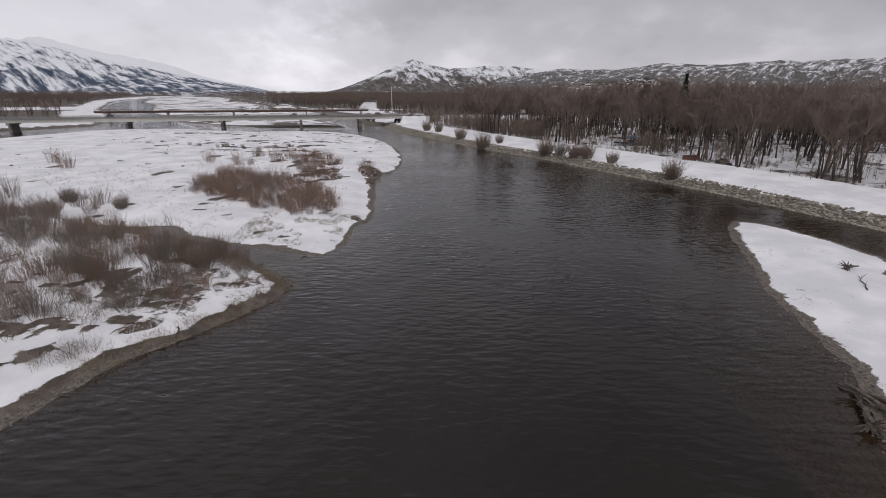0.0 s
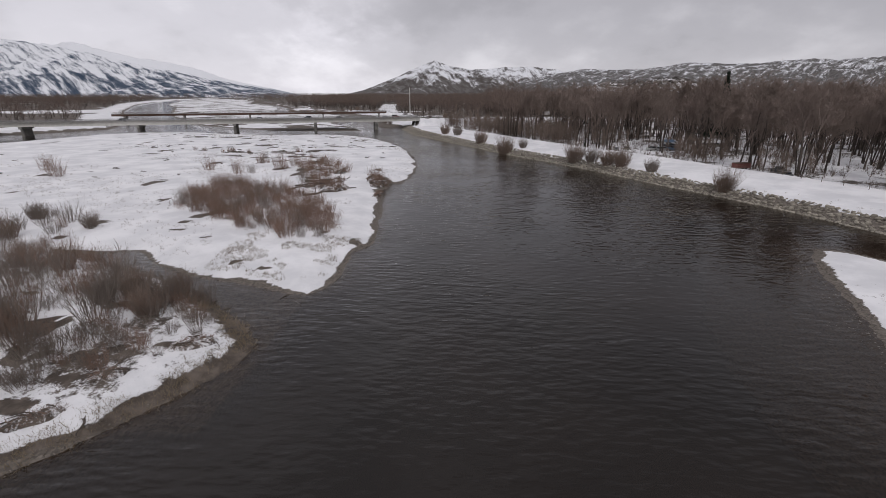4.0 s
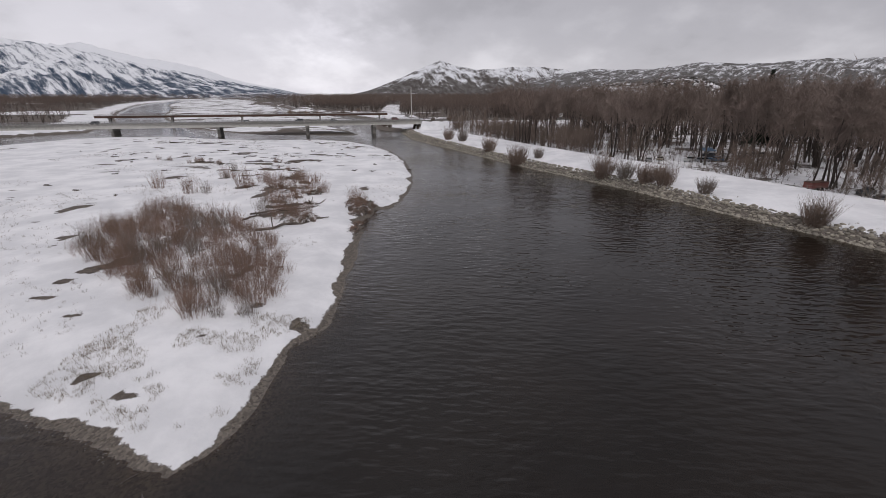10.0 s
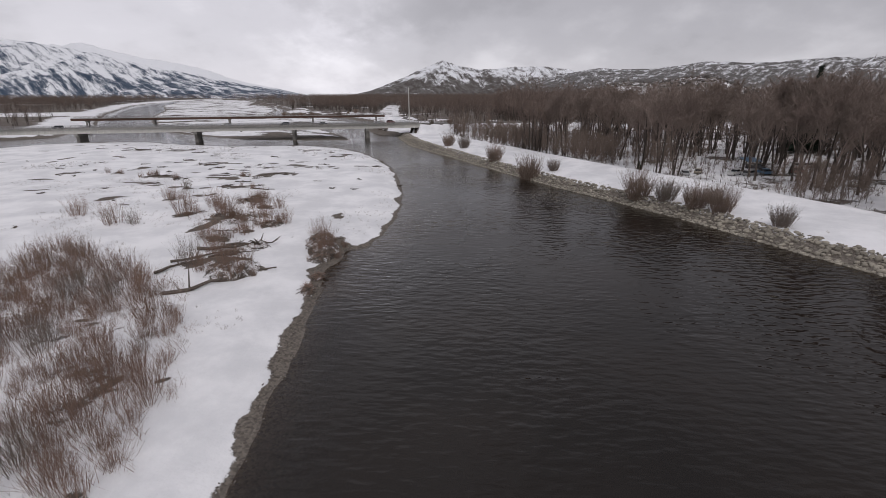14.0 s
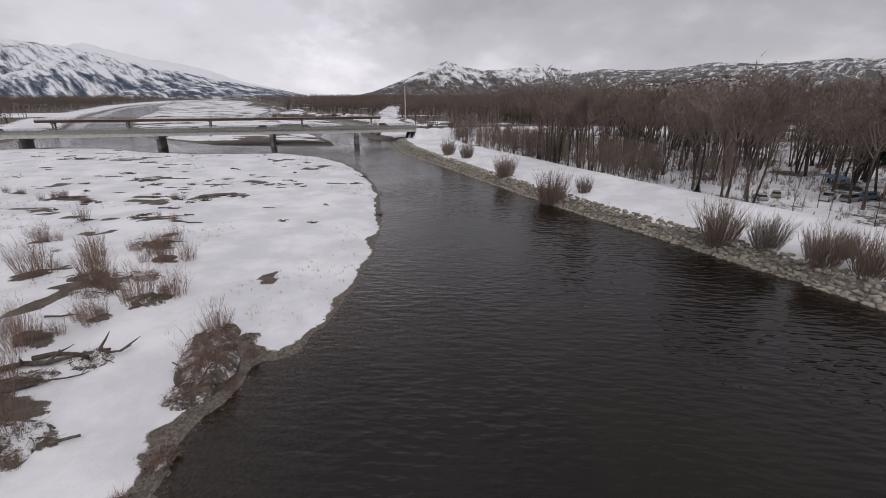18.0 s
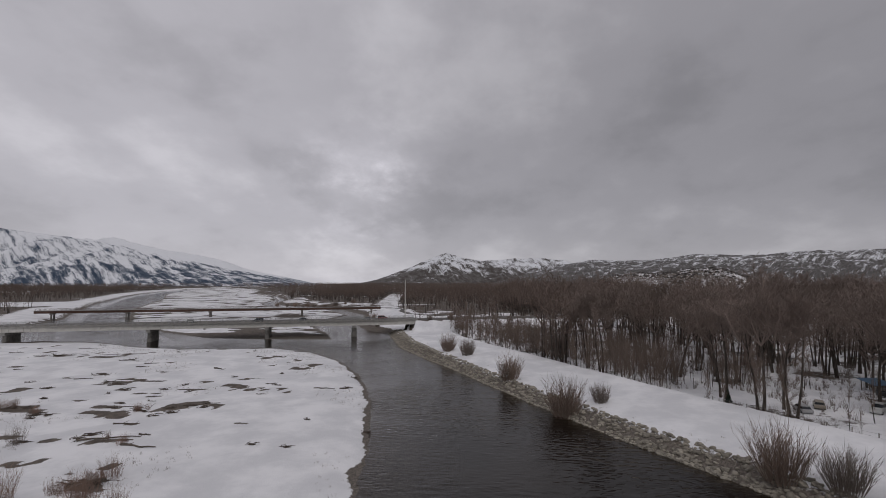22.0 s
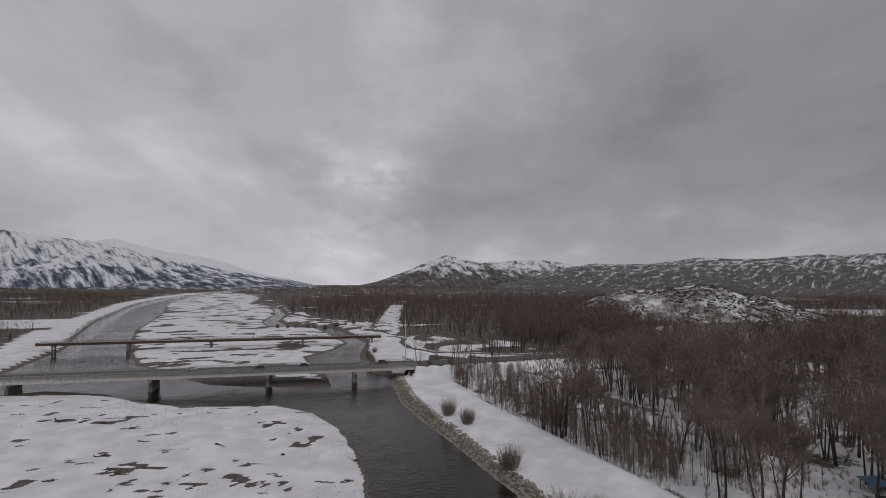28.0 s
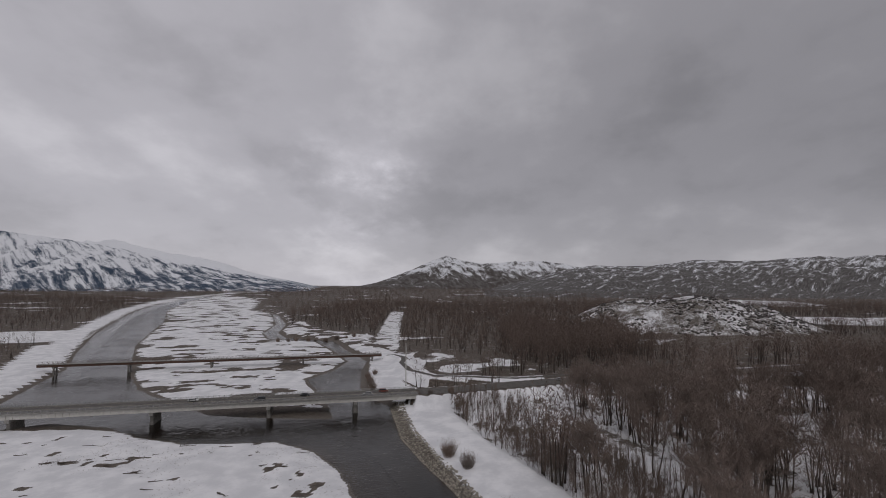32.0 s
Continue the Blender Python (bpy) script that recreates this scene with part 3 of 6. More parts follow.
def mountain(name, label, crest, far, deep, material, bumps, seed, count=260, rows=46, across=20.0, lean=4.0, down=2.5):
    """A range whose crest, at the distance far, rises as the list of (bearing, rise) tells."""
    us = np.linspace(crest[0][0], crest[-1][0], count)
    es = np.interp(us, [c[0] for c in crest], [c[1] for c in crest])
    s = np.linspace(0, 1.35, rows)
    U, S = np.meshgrid(us, s)
    E = np.meshgrid(es, s)[0]
    Y = far - deep * (1 - S)
    X = 1.2 + U * (Y - 89)
    front = np.where(S <= 1, np.clip(S, 0, 1) ** 1.25, 1 - (S - 1) * 1.9)
    H = (49 + E * (far - 89)) * front
    ridge = 1 - np.abs(2 * fbm(X, Y * 0.6, bumps, seed, 5) - 1)
    H = H + (ridge - 0.86) * np.maximum(E, 0.004) * far * 0.5 * np.sin(np.clip(S, 0, 1) * math.pi) ** 0.8
    H = H + (fbm(X, Y, bumps * 0.22, seed + 9, 4) - 0.5) * np.maximum(E, 0.004) * far * 0.10 - 3.0 * (1 - np.clip(S * 6, 0, 1))
    n, m = U.shape
    idx = np.arange(n * m).reshape(n, m)
    q = np.stack([idx[:-1, :-1], idx[:-1, 1:], idx[1:, 1:], idx[1:, :-1]], -1).reshape(-1, 4)
    ob = new(name, raw_mesh(name, np.stack([X, Y, H], -1).reshape(-1, 3), q, material, True))
    ob.data.attributes.new("height", "FLOAT", "POINT").data.foreach_set("value", (H / max(E.max() * far, 1)).astype(np.float32).ravel())
    flow = np.stack([U * across + S * lean + 0.5 * fbm(X, Y, bumps, seed + 3, 3), S * down, np.zeros_like(U) + seed], -1)
    ob.data.attributes.new("flow", "FLOAT_VECTOR", "POINT").data.foreach_set("vector", flow.astype(np.float32).ravel())
    return tagged(ob, label, "mountain", kind="structure")


LEFT_RANGE = [(-1.41, 0.154), (-1.115, 0.1195), (-1.029, 0.1075), (-0.971, 0.103), (-0.902, 0.089), (-0.823, 0.0765), (-0.733, 0.0565), (-0.645, 0.039), (-0.569, 0.0229), (-0.493, 0.0104), (-0.43, 0.000), (-0.36, -0.0152)]
BACK_RANGE = [(-1.005, 0.0645), (-0.902, 0.0939), (-0.834, 0.0961), (-0.767, 0.0799), (-0.711, 0.0658), (-0.634, 0.0544), (-0.569, 0.0411), (-0.526, 0.0245), (-0.472, 0.012), (-0.42, 0.0021), (-0.35, -0.0128)]
PEAK = [(-0.275, -0.0125), (-0.225, -0.002), (-0.179, 0.0142), (-0.145, 0.0272), (-0.108, 0.0432), (-0.073, 0.0551), (-0.034, 0.045), (0.002, 0.0369), (0.061, 0.0417), (0.12, 0.0444), (0.169, 0.0384), (0.193, 0.0324), (0.274, 0.0098), (0.36, -0.0125)]
PLATEAU = [(0.0, -0.0185), (0.06, -0.004), (0.178, 0.0275), (0.236, 0.0362), (0.297, 0.0336), (0.355, 0.0359), (0.412, 0.0438), (0.443, 0.0491), (0.512, 0.0446), (0.581, 0.0457), (0.635, 0.0511), (0.68, 0.0543), (0.724, 0.0508), (0.815, 0.0569), (1.109, 0.0683)]
# dark forest and rock tinted blue, distance haze painted into their colour
HAZE_BLUE = mountain_material("blue_hazed_range", (0.045, 0.068, 0.105), (0.10, 0.125, 0.165), 0.04, 0.42, 1.085, 0.12)
# paler, bluer wood and rock: thick distance haze put into the colour
HAZE_PALE = mountain_material("pale_hazed_range", (0.20, 0.235, 0.285), (0.34, 0.37, 0.41), 0.05, 0.35, 1.02, 0.4)
BUTTE = mountain_material("snowy_butte", (0.085, 0.075, 0.068), (0.16, 0.15, 0.145), 0.02, 0.80, 1.19, 0.26, 1.3)
BENCH = mountain_material("brushy_bench", (0.095, 0.088, 0.084), (0.17, 0.162, 0.157), 0.0, 1.0, 1.20, 0.14, 1.3)
mountain("mountain_west", "long mountain range with snowfields above dark forest", LEFT_RANGE, 3300, 900, HAZE_BLUE, 420, 5, 320, 60, 36, 5.0, 6.5)
mountain("mountain_far", "distant snowy mountain ridge, its colour paled for haze", BACK_RANGE, 3900, 700, HAZE_PALE, 380, 15, 260, 46, 22, 5.0, 2.4)
mountain("mountain_butte", "pointed snowy butte with brush-covered slopes", PEAK, 4000, 900, BUTTE, 260, 25, 260, 46, 34, 2.0, 4.0)
mountain("mountain_bench", "long brushy ridge streaked with snow", PLATEAU, 2700, 1000, BENCH, 200, 35, 340, 46, 60, -5.0, 13.0)

# ---- the two bridges ----
SLOPE = math.atan2(0.295, 1.0)
NEAR = Matrix.Translation((-59, 311.3, 0)) @ Matrix.Rotation(SLOPE, 4, "Z")  # local x along the bridge, y across it, from its near edge


def road_bridge():
    bridge = thing("road_bridge", "long concrete road bridge with pale girders and metal railings", "bridge", m=NEAR)
    x0, x1, wide, z = -240.0, 30.5, 12.6, DECK_Z
    deck = Mesh()
    deck.prism([(x0, z - 0.32), (x1, z - 0.32), (x1, z), (x0, z)], 0.0, wide)
    part("deck", deck, CONCRETE, bridge, "grey concrete deck slab")
    road = Mesh()
    road.prism([(x0, z + 0.002), (x1, z + 0.002), (x1, z + 0.04), (x0, z + 0.04)], 0.65, wide - 0.65)
    part("roadway", road, ASPHALT, bridge, "worn asphalt roadway")
    for y, w in ((wide / 2 - 0.12, 0.1), (wide / 2 + 0.12, 0.1), (1.6, 0.1), (wide - 1.6, 0.1)):
        line = Mesh()
        line.box((x0, y - w / 2, z + 0.041), (x1, y + w / 2, z + 0.048))
        part("road_line", line, PAINTLINE, bridge, "faded painted road line")
    for y in (0.0, wide - 0.42):
        kerb = Mesh()
        kerb.box((x0, y, z + 0.004), (x1, y + 0.42, z + 0.34))
        part("kerb", kerb, CONCRETE, bridge)
    for k, y in enumerate((0.75, 4.4, 8.1, 11.5)):
        g = Mesh()
        g.box((x0 + 0.4, y - 0.14, z - 2.05), (x1 - 0.4, y + 0.14, z - 0.324))
        g.box((x0 + 0.4, y - 0.42, z - 2.16), (x1 - 0.4, y + 0.42, z - 2.052))
        girder = part("girder", g, GIRDER, bridge, "pale painted steel girder")
        if k in (0, 3):
            stiff = Mesh()
            stiff.box((-0.07, y - 0.36 if k == 0 else y + 0.142, z - 2.05), (0.07, y - 0.142 if k == 0 else y + 0.36, z - 0.33))
            me = stiff.data("stiffener", GIRDER)
            n = int((x1 - x0) / 2.6)
            for j in range(1, n):
                s = part("stiffener", me, None, girder)
                s.location = (x0 + 2.6 * j, 0, 0)
    post = Mesh()
    post.box((-0.07, -0.07, 0.0), (0.07, 0.07, 0.95))
    post_me = post.data("railing_post", RAIL)
    for y in (0.2, wide - 0.2):
        for h in (0.32, 0.62, 0.92):
            r = Mesh()
            r.tube([Vector((x0, y, z + 0.34 + h)), Vector((x1, y, z + 0.34 + h))], [0.055, 0.055], 6)
            part("railing_bar", r, RAIL, bridge, "galvanised railing bar")
        j = x0 + 1.0
        while j < x1:
            p = part("railing_post", post_me, None, bridge)
            p.location = (j, y, z + 0.34)
            j += 2.4
    for px in (0.0, -39.6, -88.6, -143, -203):
        w, h = (1.15 if px == 0 else 0.85), z - 2.16
        pier = Mesh()
        ring = [(-w, 1.6), (-w * 0.7, 1.0), (0, 0.8), (w * 0.7, 1.0), (w, 1.6), (w, 10.0), (w * 0.7, 10.6), (0, 10.8), (-w * 0.7, 10.6), (-w, 10.0)]
        for zz, grow in ((-2.4, 1.16), (1.0, 1.12), (1.05, 1.0), (h - 1.3, 0.94)):
            pier.v += [Vector((px + a * grow, 6 + (b - 6) * (1 if grow > 1 else 0.98), zz)) for a, b in ring]
        for k in range(3):
            for i in range(10):
                j = (i + 1) % 10
                pier.f.append((k * 10 + i, k * 10 + j, k * 10 + 10 + j, k * 10 + 10 + i))
        pier.f.append(tuple(range(30, 40)))
        p = part("pier", pier, DARKCONC, bridge, "stained concrete pier standing in the river")
        cap = Mesh()
        cap.box((px - 0.85, -0.1, h - 1.29), (px + 0.85, 12.3, h - 0.004))
        part("pier_cap", cap, CONCRETE, p)
    ab = Mesh()
    ab.box((x1 - 1.4, 0.3, 0.5), (x1 + 1.2, wide - 0.3, z - 2.17))
    part("abutment", ab, CONCRETE, bridge, "concrete abutment in the bank")
    ab = Mesh()
    ab.box((x0 - 1.2, 0.3, -1.0), (x0 + 1.4, wide - 0.3, z - 2.17))
    part("abutment", ab, CONCRETE, bridge, "concrete abutment in the bank")
    # joints where the spans meet
    for px in (-20.0, -66.0, -112.0, -159.0):
        drain = Mesh()
        drain.box((px - 0.45, 0.22, z - 2.6), (px + 0.45, 0.6, z - 2.17))
        part("bearing_bracket", drain, DARKCONC, bridge, "dark bearing bracket under a girder")
    return bridge


road_bridge()

FAR = Matrix.Translation((-78, 444.5, 0)) @ Matrix.Rotation(math.atan2(0.298, 1), 4, "Z")


def path_bridge():
    bridge = thing("path_bridge", "slender brown steel bridge across the river", "bridge", m=FAR)
    x0, x1, z = -226.0, 3.0, 7.2
    deck = Mesh()
    deck.box((x0, 0, z - 0.25), (x1, 4.6, z))
    part("deck", deck, CONCRETE, bridge, "narrow concrete deck")
    for y in (0.35, 4.25):
        g = Mesh()
        g.box((x0, y - 0.15, z - 1.75), (x1, y + 0.15, z - 0.254))
        g.box((x0, y - 0.32, z - 1.85), (x1, y + 0.32, z - 1.752))
        part("girder", g, RUST, bridge, "rust-brown steel girder")
    post = Mesh()
    post.box((-0.05, -0.05, 0.004), (0.05, 0.05, 1.2))
    me = post.data("railing_post", RUST)
    for y in (0.1, 4.5):
        for h in (0.5, 1.2):
            r = Mesh()
            r.tube([Vector((x0, y, z + h)), Vector((x1, y, z + h))], [0.045, 0.045], 5)
            part("railing_bar", r, RUST, bridge)
        j = x0 + 1
        while j < x1:
            p = part("railing_post", me, None, bridge)
            p.location = (j, y, z)
            j += 3.0
    for px in (-216, -171, -118, -55, -4):
        pier = Mesh()
        for y in (0.6, 4.0):
            pier.tube([Vector((px, y, -2.2)), Vector((px, y, z - 2.6))], [0.62, 0.55], 10)
        pr = part("pier", pier, DARKCONC, bridge, "round concrete pier columns")
        cap = Mesh()
        cap.box((px - 0.7, -0.3, z - 2.62), (px + 0.7, 4.9, z - 1.854))
        part("pier_cap", cap, DARKCONC, pr)
    return bridge


path_bridge()


def ribbon(name, label, line, wide, lift, material, category="road"):
    """A road along a line, laid just over the ground."""
    pts = []
    for (ax, ay), (bx, by) in zip(line, line[1:]):
        n = max(2, int(math.hypot(bx - ax, by - ay) / 3))
        pts += [(ax + (bx - ax) * k / n, ay + (by - ay) * k / n) for k in range(n)]
    pts.append(line[-1])
    m = Mesh()
    for k, (x, y) in enumerate(pts):
        ax, ay = pts[max(k - 3, 0)]
        bx, by = pts[min(k + 3, len(pts) - 1)]
        d = math.hypot(bx - ax, by - ay)
        nx_, ny_ = -(by - ay) / d, (bx - ax) / d
        z = ground_z(x, y) + lift
        for s, dz in ((-wide / 2 - 0.5, -0.5), (-wide / 2, 0), (0, 0.06), (wide / 2, 0), (wide / 2 + 0.5, -0.5)):
            m.v.append(Vector((x + nx_ * s, y + ny_ * s, z + dz)))
        if k:
            for i in range(4):
                a = (k - 1) * 5 + i
                m.f.append((a, a + 5, a + 6, a + 1))
    ob = new(name, m.data(name, material))
    return tagged(ob, label, category, kind="structure")


ribbon("road", "damp asphalt highway on an embankment through the trees", ROAD, 12.0, 0.12, ASPHALT)
ribbon("path", "narrow cleared asphalt path curving through snow", FAR_ROAD, 3.0, 0.10, ASPHALT, "path")

# ---- trees ----


def grow(m, twigs, p, d, length, radius, level, rng, spec):
    """One limb with its branches; spec per level: (sides, segments, children, share, angle)."""
    sides, segs, kids, share, angle = spec["levels"][level]
    pts, dirs = [p.copy()], [d.copy()]
    for k in range(segs):
        d = (d + Vector((rng.uniform(-1, 1), rng.uniform(-1, 1), rng.uniform(-0.4, 0.9) * spec["rise"])) * spec["crook"]).normalized()
        p = p + d * length / segs
        pts.append(p.copy())
        dirs.append(d.copy())
    radii = [radius * (1 - 0.72 * k / segs) for k in range(segs + 1)]
    (m if level == 0 else twigs).tube(pts, radii, sides, level == 0)
    last = level == len(spec["levels"]) - 1
    for c in range(kids):
        t = rng.uniform(spec["bare"] if level == 0 else 0.25, 1.0) * segs
        k = min(int(t), segs - 1)
        q = pts[k].lerp(pts[k + 1], t - k)
        out = dirs[k].cross(Vector((rng.uniform(-1, 1), rng.uniform(-1, 1), rng.uniform(-1, 1)))).normalized()
        a = radians(angle * rng.uniform(0.6, 1.3))
        nd = (dirs[k] * math.cos(a) + out * math.sin(a)).normalized()
        if last:
            ln = spec["twig"] * rng.uniform(0.5, 1.3)
            twigs.sliver(q, q + (nd + Vector((0, 0, 0.1))).normalized() * ln, spec["thin"], rng)
        else:
            grow(m, twigs, q, nd, length * share * rng.uniform(0.7, 1.2) * (1.1 - 0.45 * t / segs), radius * 0.5 * rng.uniform(0.7, 1.1), level + 1, rng, spec)


def tree_pair(seed, h, leaders, spec, bark=BARK):
    rng = random.Random(seed)
    trunks, twigs = [], Mesh()
    if leaders > 1:
        (a, b, kids, c, d), *others = spec["levels"]
        spec = dict(spec, levels=[(a, b, max(5, round(kids / leaders**0.75)), c, d), *others])
    for k in range(leaders):
        wood = Mesh()
        lean = Vector((rng.uniform(-1, 1), rng.uniform(-1, 1), 0)) * (0.06 if leaders == 1 else 0.15)
        base = Vector((rng.uniform(-0.4, 0.4), rng.uniform(-0.4, 0.4), -0.4)) * (0 if leaders == 1 else 1) + Vector((0, 0, -0.4))
        grow(wood, twigs, base, (Vector((0, 0, 1)) + lean).normalized(), h * rng.uniform(0.66, 0.8), spec["girth"] * h * rng.uniform(0.8, 1.1), 0, rng, spec)
        trunks.append(wood.data("trunk", bark))
    return trunks, twigs.data("crown", spec["material"])


def bent(p, d, length, segs, rise, crook, rng):
    """A limb's line, bending upwards on its way."""
    pts = [p.copy()]
    for _ in range(segs):
        d = (d + Vector((rng.uniform(-1, 1), rng.uniform(-1, 1), rng.uniform(-0.5, 0.7))) * crook + Vector((0, 0, rise))).normalized()
        p = p + d * length / segs
        pts.append(p.copy())
    return pts


def along(pts, t):
    k = min(int(t * (len(pts) - 1)), len(pts) - 2)
    u = t * (len(pts) - 1) - k
    return pts[k].lerp(pts[k + 1], u), (pts[k + 1] - pts[k]).normalized()


def cottonwood(seed, h, leaders):
    """A bare cottonwood: stout trunks that fork into rising limbs, a broad rounded crown of fine twigs."""
    rng = random.Random(seed)
    trunks, crown = [], Mesh()
    for k in range(leaders):
        wood = Mesh()
        turn = 6.28 * k / leaders + rng.uniform(-0.5, 0.5)
        lean = 0.03 if leaders == 1 else rng.uniform(0.05, 0.14)
        base = Vector((math.cos(turn), math.sin(turn), 0)) * (0 if leaders == 1 else 0.5) + Vector((0, 0, -0.5))
        girth = 0.0135 * h * rng.uniform(0.85, 1.1) / leaders**0.3
        stem = bent(base, Vector((math.cos(turn) * lean, math.sin(turn) * lean, 1)).normalized(), h * rng.uniform(0.52, 0.66), 5, 0.03, 0.09, rng)
        wood.tube(stem, [girth * (1.25 if j == 0 else 1 - 0.11 * j) for j in range(6)], 7)
        trunks.append(wood.data("trunk", BARK))
        limbs = max(5, round(9 / leaders**0.6))
        for j in range(limbs):
            t = 1.0 if j == 0 else rng.uniform(0.55, 1.0)
            q, way = along(stem, t)
            a = 2.4 * j + turn + rng.uniform(-0.5, 0.5)
            out = rng.uniform(0.15, 0.3) if j == 0 else rng.uniform(0.4, 0.85)
            d = (way * 0.8 + Vector((math.cos(a), math.sin(a), 0)) * out).normalized()
            ln = h * rng.uniform(0.32, 0.43) * (1.15 - 0.3 * t)
            limb = bent(q, d, ln, 4, 0.10, 0.10, rng)
            crown.tube(limb, [girth * 0.5 * (1 - 0.2 * i) for i in range(5)], 4, False)
            for b in range(round(46 / limbs)):
                u = rng.uniform(0.22, 1.0)
                p, w = along(limb, u)
                side = Vector((rng.gauss(0, 1), rng.gauss(0, 1), rng.gauss(0.15, 0.6))).normalized()
                bough = bent(p, (w * 0.6 + side).normalized(), h * rng.uniform(0.10, 0.19) * (1.15 - 0.45 * u), 2, 0.22, 0.16, rng)
                crown.tube(bough, [girth * 0.17, girth * 0.11, girth * 0.05], 3, False)
                for _ in range(34):
                    p2, w2 = along(bough, rng.uniform(0.15, 1.0))
                    d2 = (w2 * 0.5 + Vector((rng.gauss(0, 0.6), rng.gauss(0, 0.6), rng.uniform(-0.2, 0.9)))).normalized()
                    crown.sliver(p2, p2 + d2 * h * rng.uniform(0.035, 0.085), 0.040 * rng.uniform(0.5, 1.3), rng)
    return trunks, crown.data("crown", TWIG)


SLIM = dict(levels=[(4, 4, 22, 0.30, 27), (3, 1, 24, 0.5, 36)], rise=0.8, crook=0.07, bare=0.10, twig=1.15, thin=0.013, girth=0.006, material=SAPLING)
BIG_KINDS = [cottonwood(100 + k, 21 + 1.2 * (k % 3), 1 + (k % 3)) for k in range(8)]
SLIM_KINDS = [tree_pair(200 + k, 8.5 + 0.8 * (k % 3), 1 + (k % 2), SLIM, PALEBARK) for k in range(5)]


def stand_tree(name, kinds, k, x, y, size, turn, label, group):
    trunks, crown = kinds[k % len(kinds)]
    t = thing(name, label, "tree", group, pose(x, y, ground_z(x, y), 0, 0, turn) @ Matrix.Scale(size, 4))
    for trunk in trunks:
        part("trunk", trunk, None, t, "grey-brown bark")
    part("crown", crown, None, t, "bare brown twigs")
    return t


rng = random.Random(7)
TREE_SPOTS = []


def east_d(x, y):
    return float(inside_distance(np.array([float(x)]), np.array([float(y)]), EAST)[0])


def scatter(count, xlo, xhi, ylo, yhi, test, gap, spots, tries=60):
    """Places by chance, no nearer to each other than gap."""
    made = []
    for _ in range(count * tries):
        if len(made) >= count:
            break
        x, y = rng.uniform(xlo, xhi), rng.uniform(ylo, yhi)
        if not test(x, y) or any((x - a) ** 2 + (y - b) ** 2 < gap * gap for a, b in spots):
            continue
        spots.append((x, y))
        made.append((x, y))
    return made


def road_d(x, y):
    return min(float(line_distance(np.array([float(x)]), np.array([float(y)]), r)[0]) for r in (ROAD, FAR_ROAD))


def big_wood(x, y):
    d = east_d(x, y)
    return d > 31 and road_d(x, y) > 16 and not (x < 42 and y > 262) and lattice(np.array([x / 11]), np.array([y / 11]), 5)[0] > (0.44 if d > 46 else 0.56)


big_spots = scatter(255, 30, 190, 50, 330, big_wood, 2.6, TREE_SPOTS)
for k, (x, y) in enumerate(big_spots):
    stand_tree("cottonwood", BIG_KINDS, k, x, y, rng.uniform(0.9, 1.22), rng.uniform(0, 360), "tall bare cottonwood standing in snow", "cottonwoods behind the levee")


def slim_wood(x, y):
    d = east_d(x, y)
    return 27 < d < 54 and road_d(x, y) > 10 and lattice(np.array([x / 9]), np.array([y / 9]), 9)[0] > (0.40 if y > 195 else 0.62)


slim_spots = scatter(290, -20, 110, 120, 345, slim_wood, 1.5, TREE_SPOTS)
for k, (x, y) in enumerate(slim_spots):
    stand_tree("sapling", SLIM_KINDS, k, x, y, rng.uniform(0.7, 1.35), rng.uniform(0, 360), "slender bare young tree beside the levee", "young trees along the levee")


def spruce(h, seed):
    r = random.Random(seed)
    wood, leaf = Mesh(), Mesh()
    wood.tube([Vector((0, 0, -0.3)), Vector((0, 0, h * 0.5)), Vector((0, 0, h))], [h * 0.016, h * 0.01, 0.02], 6)
    z = h * 0.08
    while z < h * 0.985:
        reach = (h - z) * 0.30 * r.uniform(0.75, 1.1) + 0.06
        for k in range(12):
            a = r.uniform(0, 2 * math.pi)
            d = Vector((math.cos(a), math.sin(a), -0.28))
            tip = Vector((0, 0, z)) + d * reach
            leaf.sliver(Vector((0, 0, z + 0.02 * h)), tip, 0.03 * h * r.uniform(0.6, 1.2), r)
            for j in range(5):
                q = Vector((0, 0, z)).lerp(tip, r.uniform(0.3, 0.95))
                leaf.sliver(q, q + Vector((r.uniform(-1, 1), r.uniform(-1, 1), r.uniform(-0.8, 0.1))) * reach * 0.33, 0.012 * h, r)
        z += h * 0.026
    return wood.data("trunk", BARK), leaf.data("crown", NEEDLE)


for x, y, h, sd in ((128, 241.4, 32.0, 1), (50, 190, 3.6, 2), (88, 352, 9, 3), (205, 300, 14, 4), (178, 345, 11, 5), (300, 420, 16, 6), *[(92 + 4 * k + 5 * (k % 3), 662 + 9 * (k % 4), 10 + 1.2 * (k % 4), 10 + k % 3) for k in range(11)]):
    tr = thing("spruce", "tall dark green spruce among bare trees" if h > 8 else "small dark green spruce in the snow", "tree", "spruces", pose(x, y, ground_z(x, y)))
    w, l = spruce(h, sd)
    part("trunk", w, None, tr)
    part("crown", l, None, tr, "dark green needles")

# ---- woods farther off, joined ----


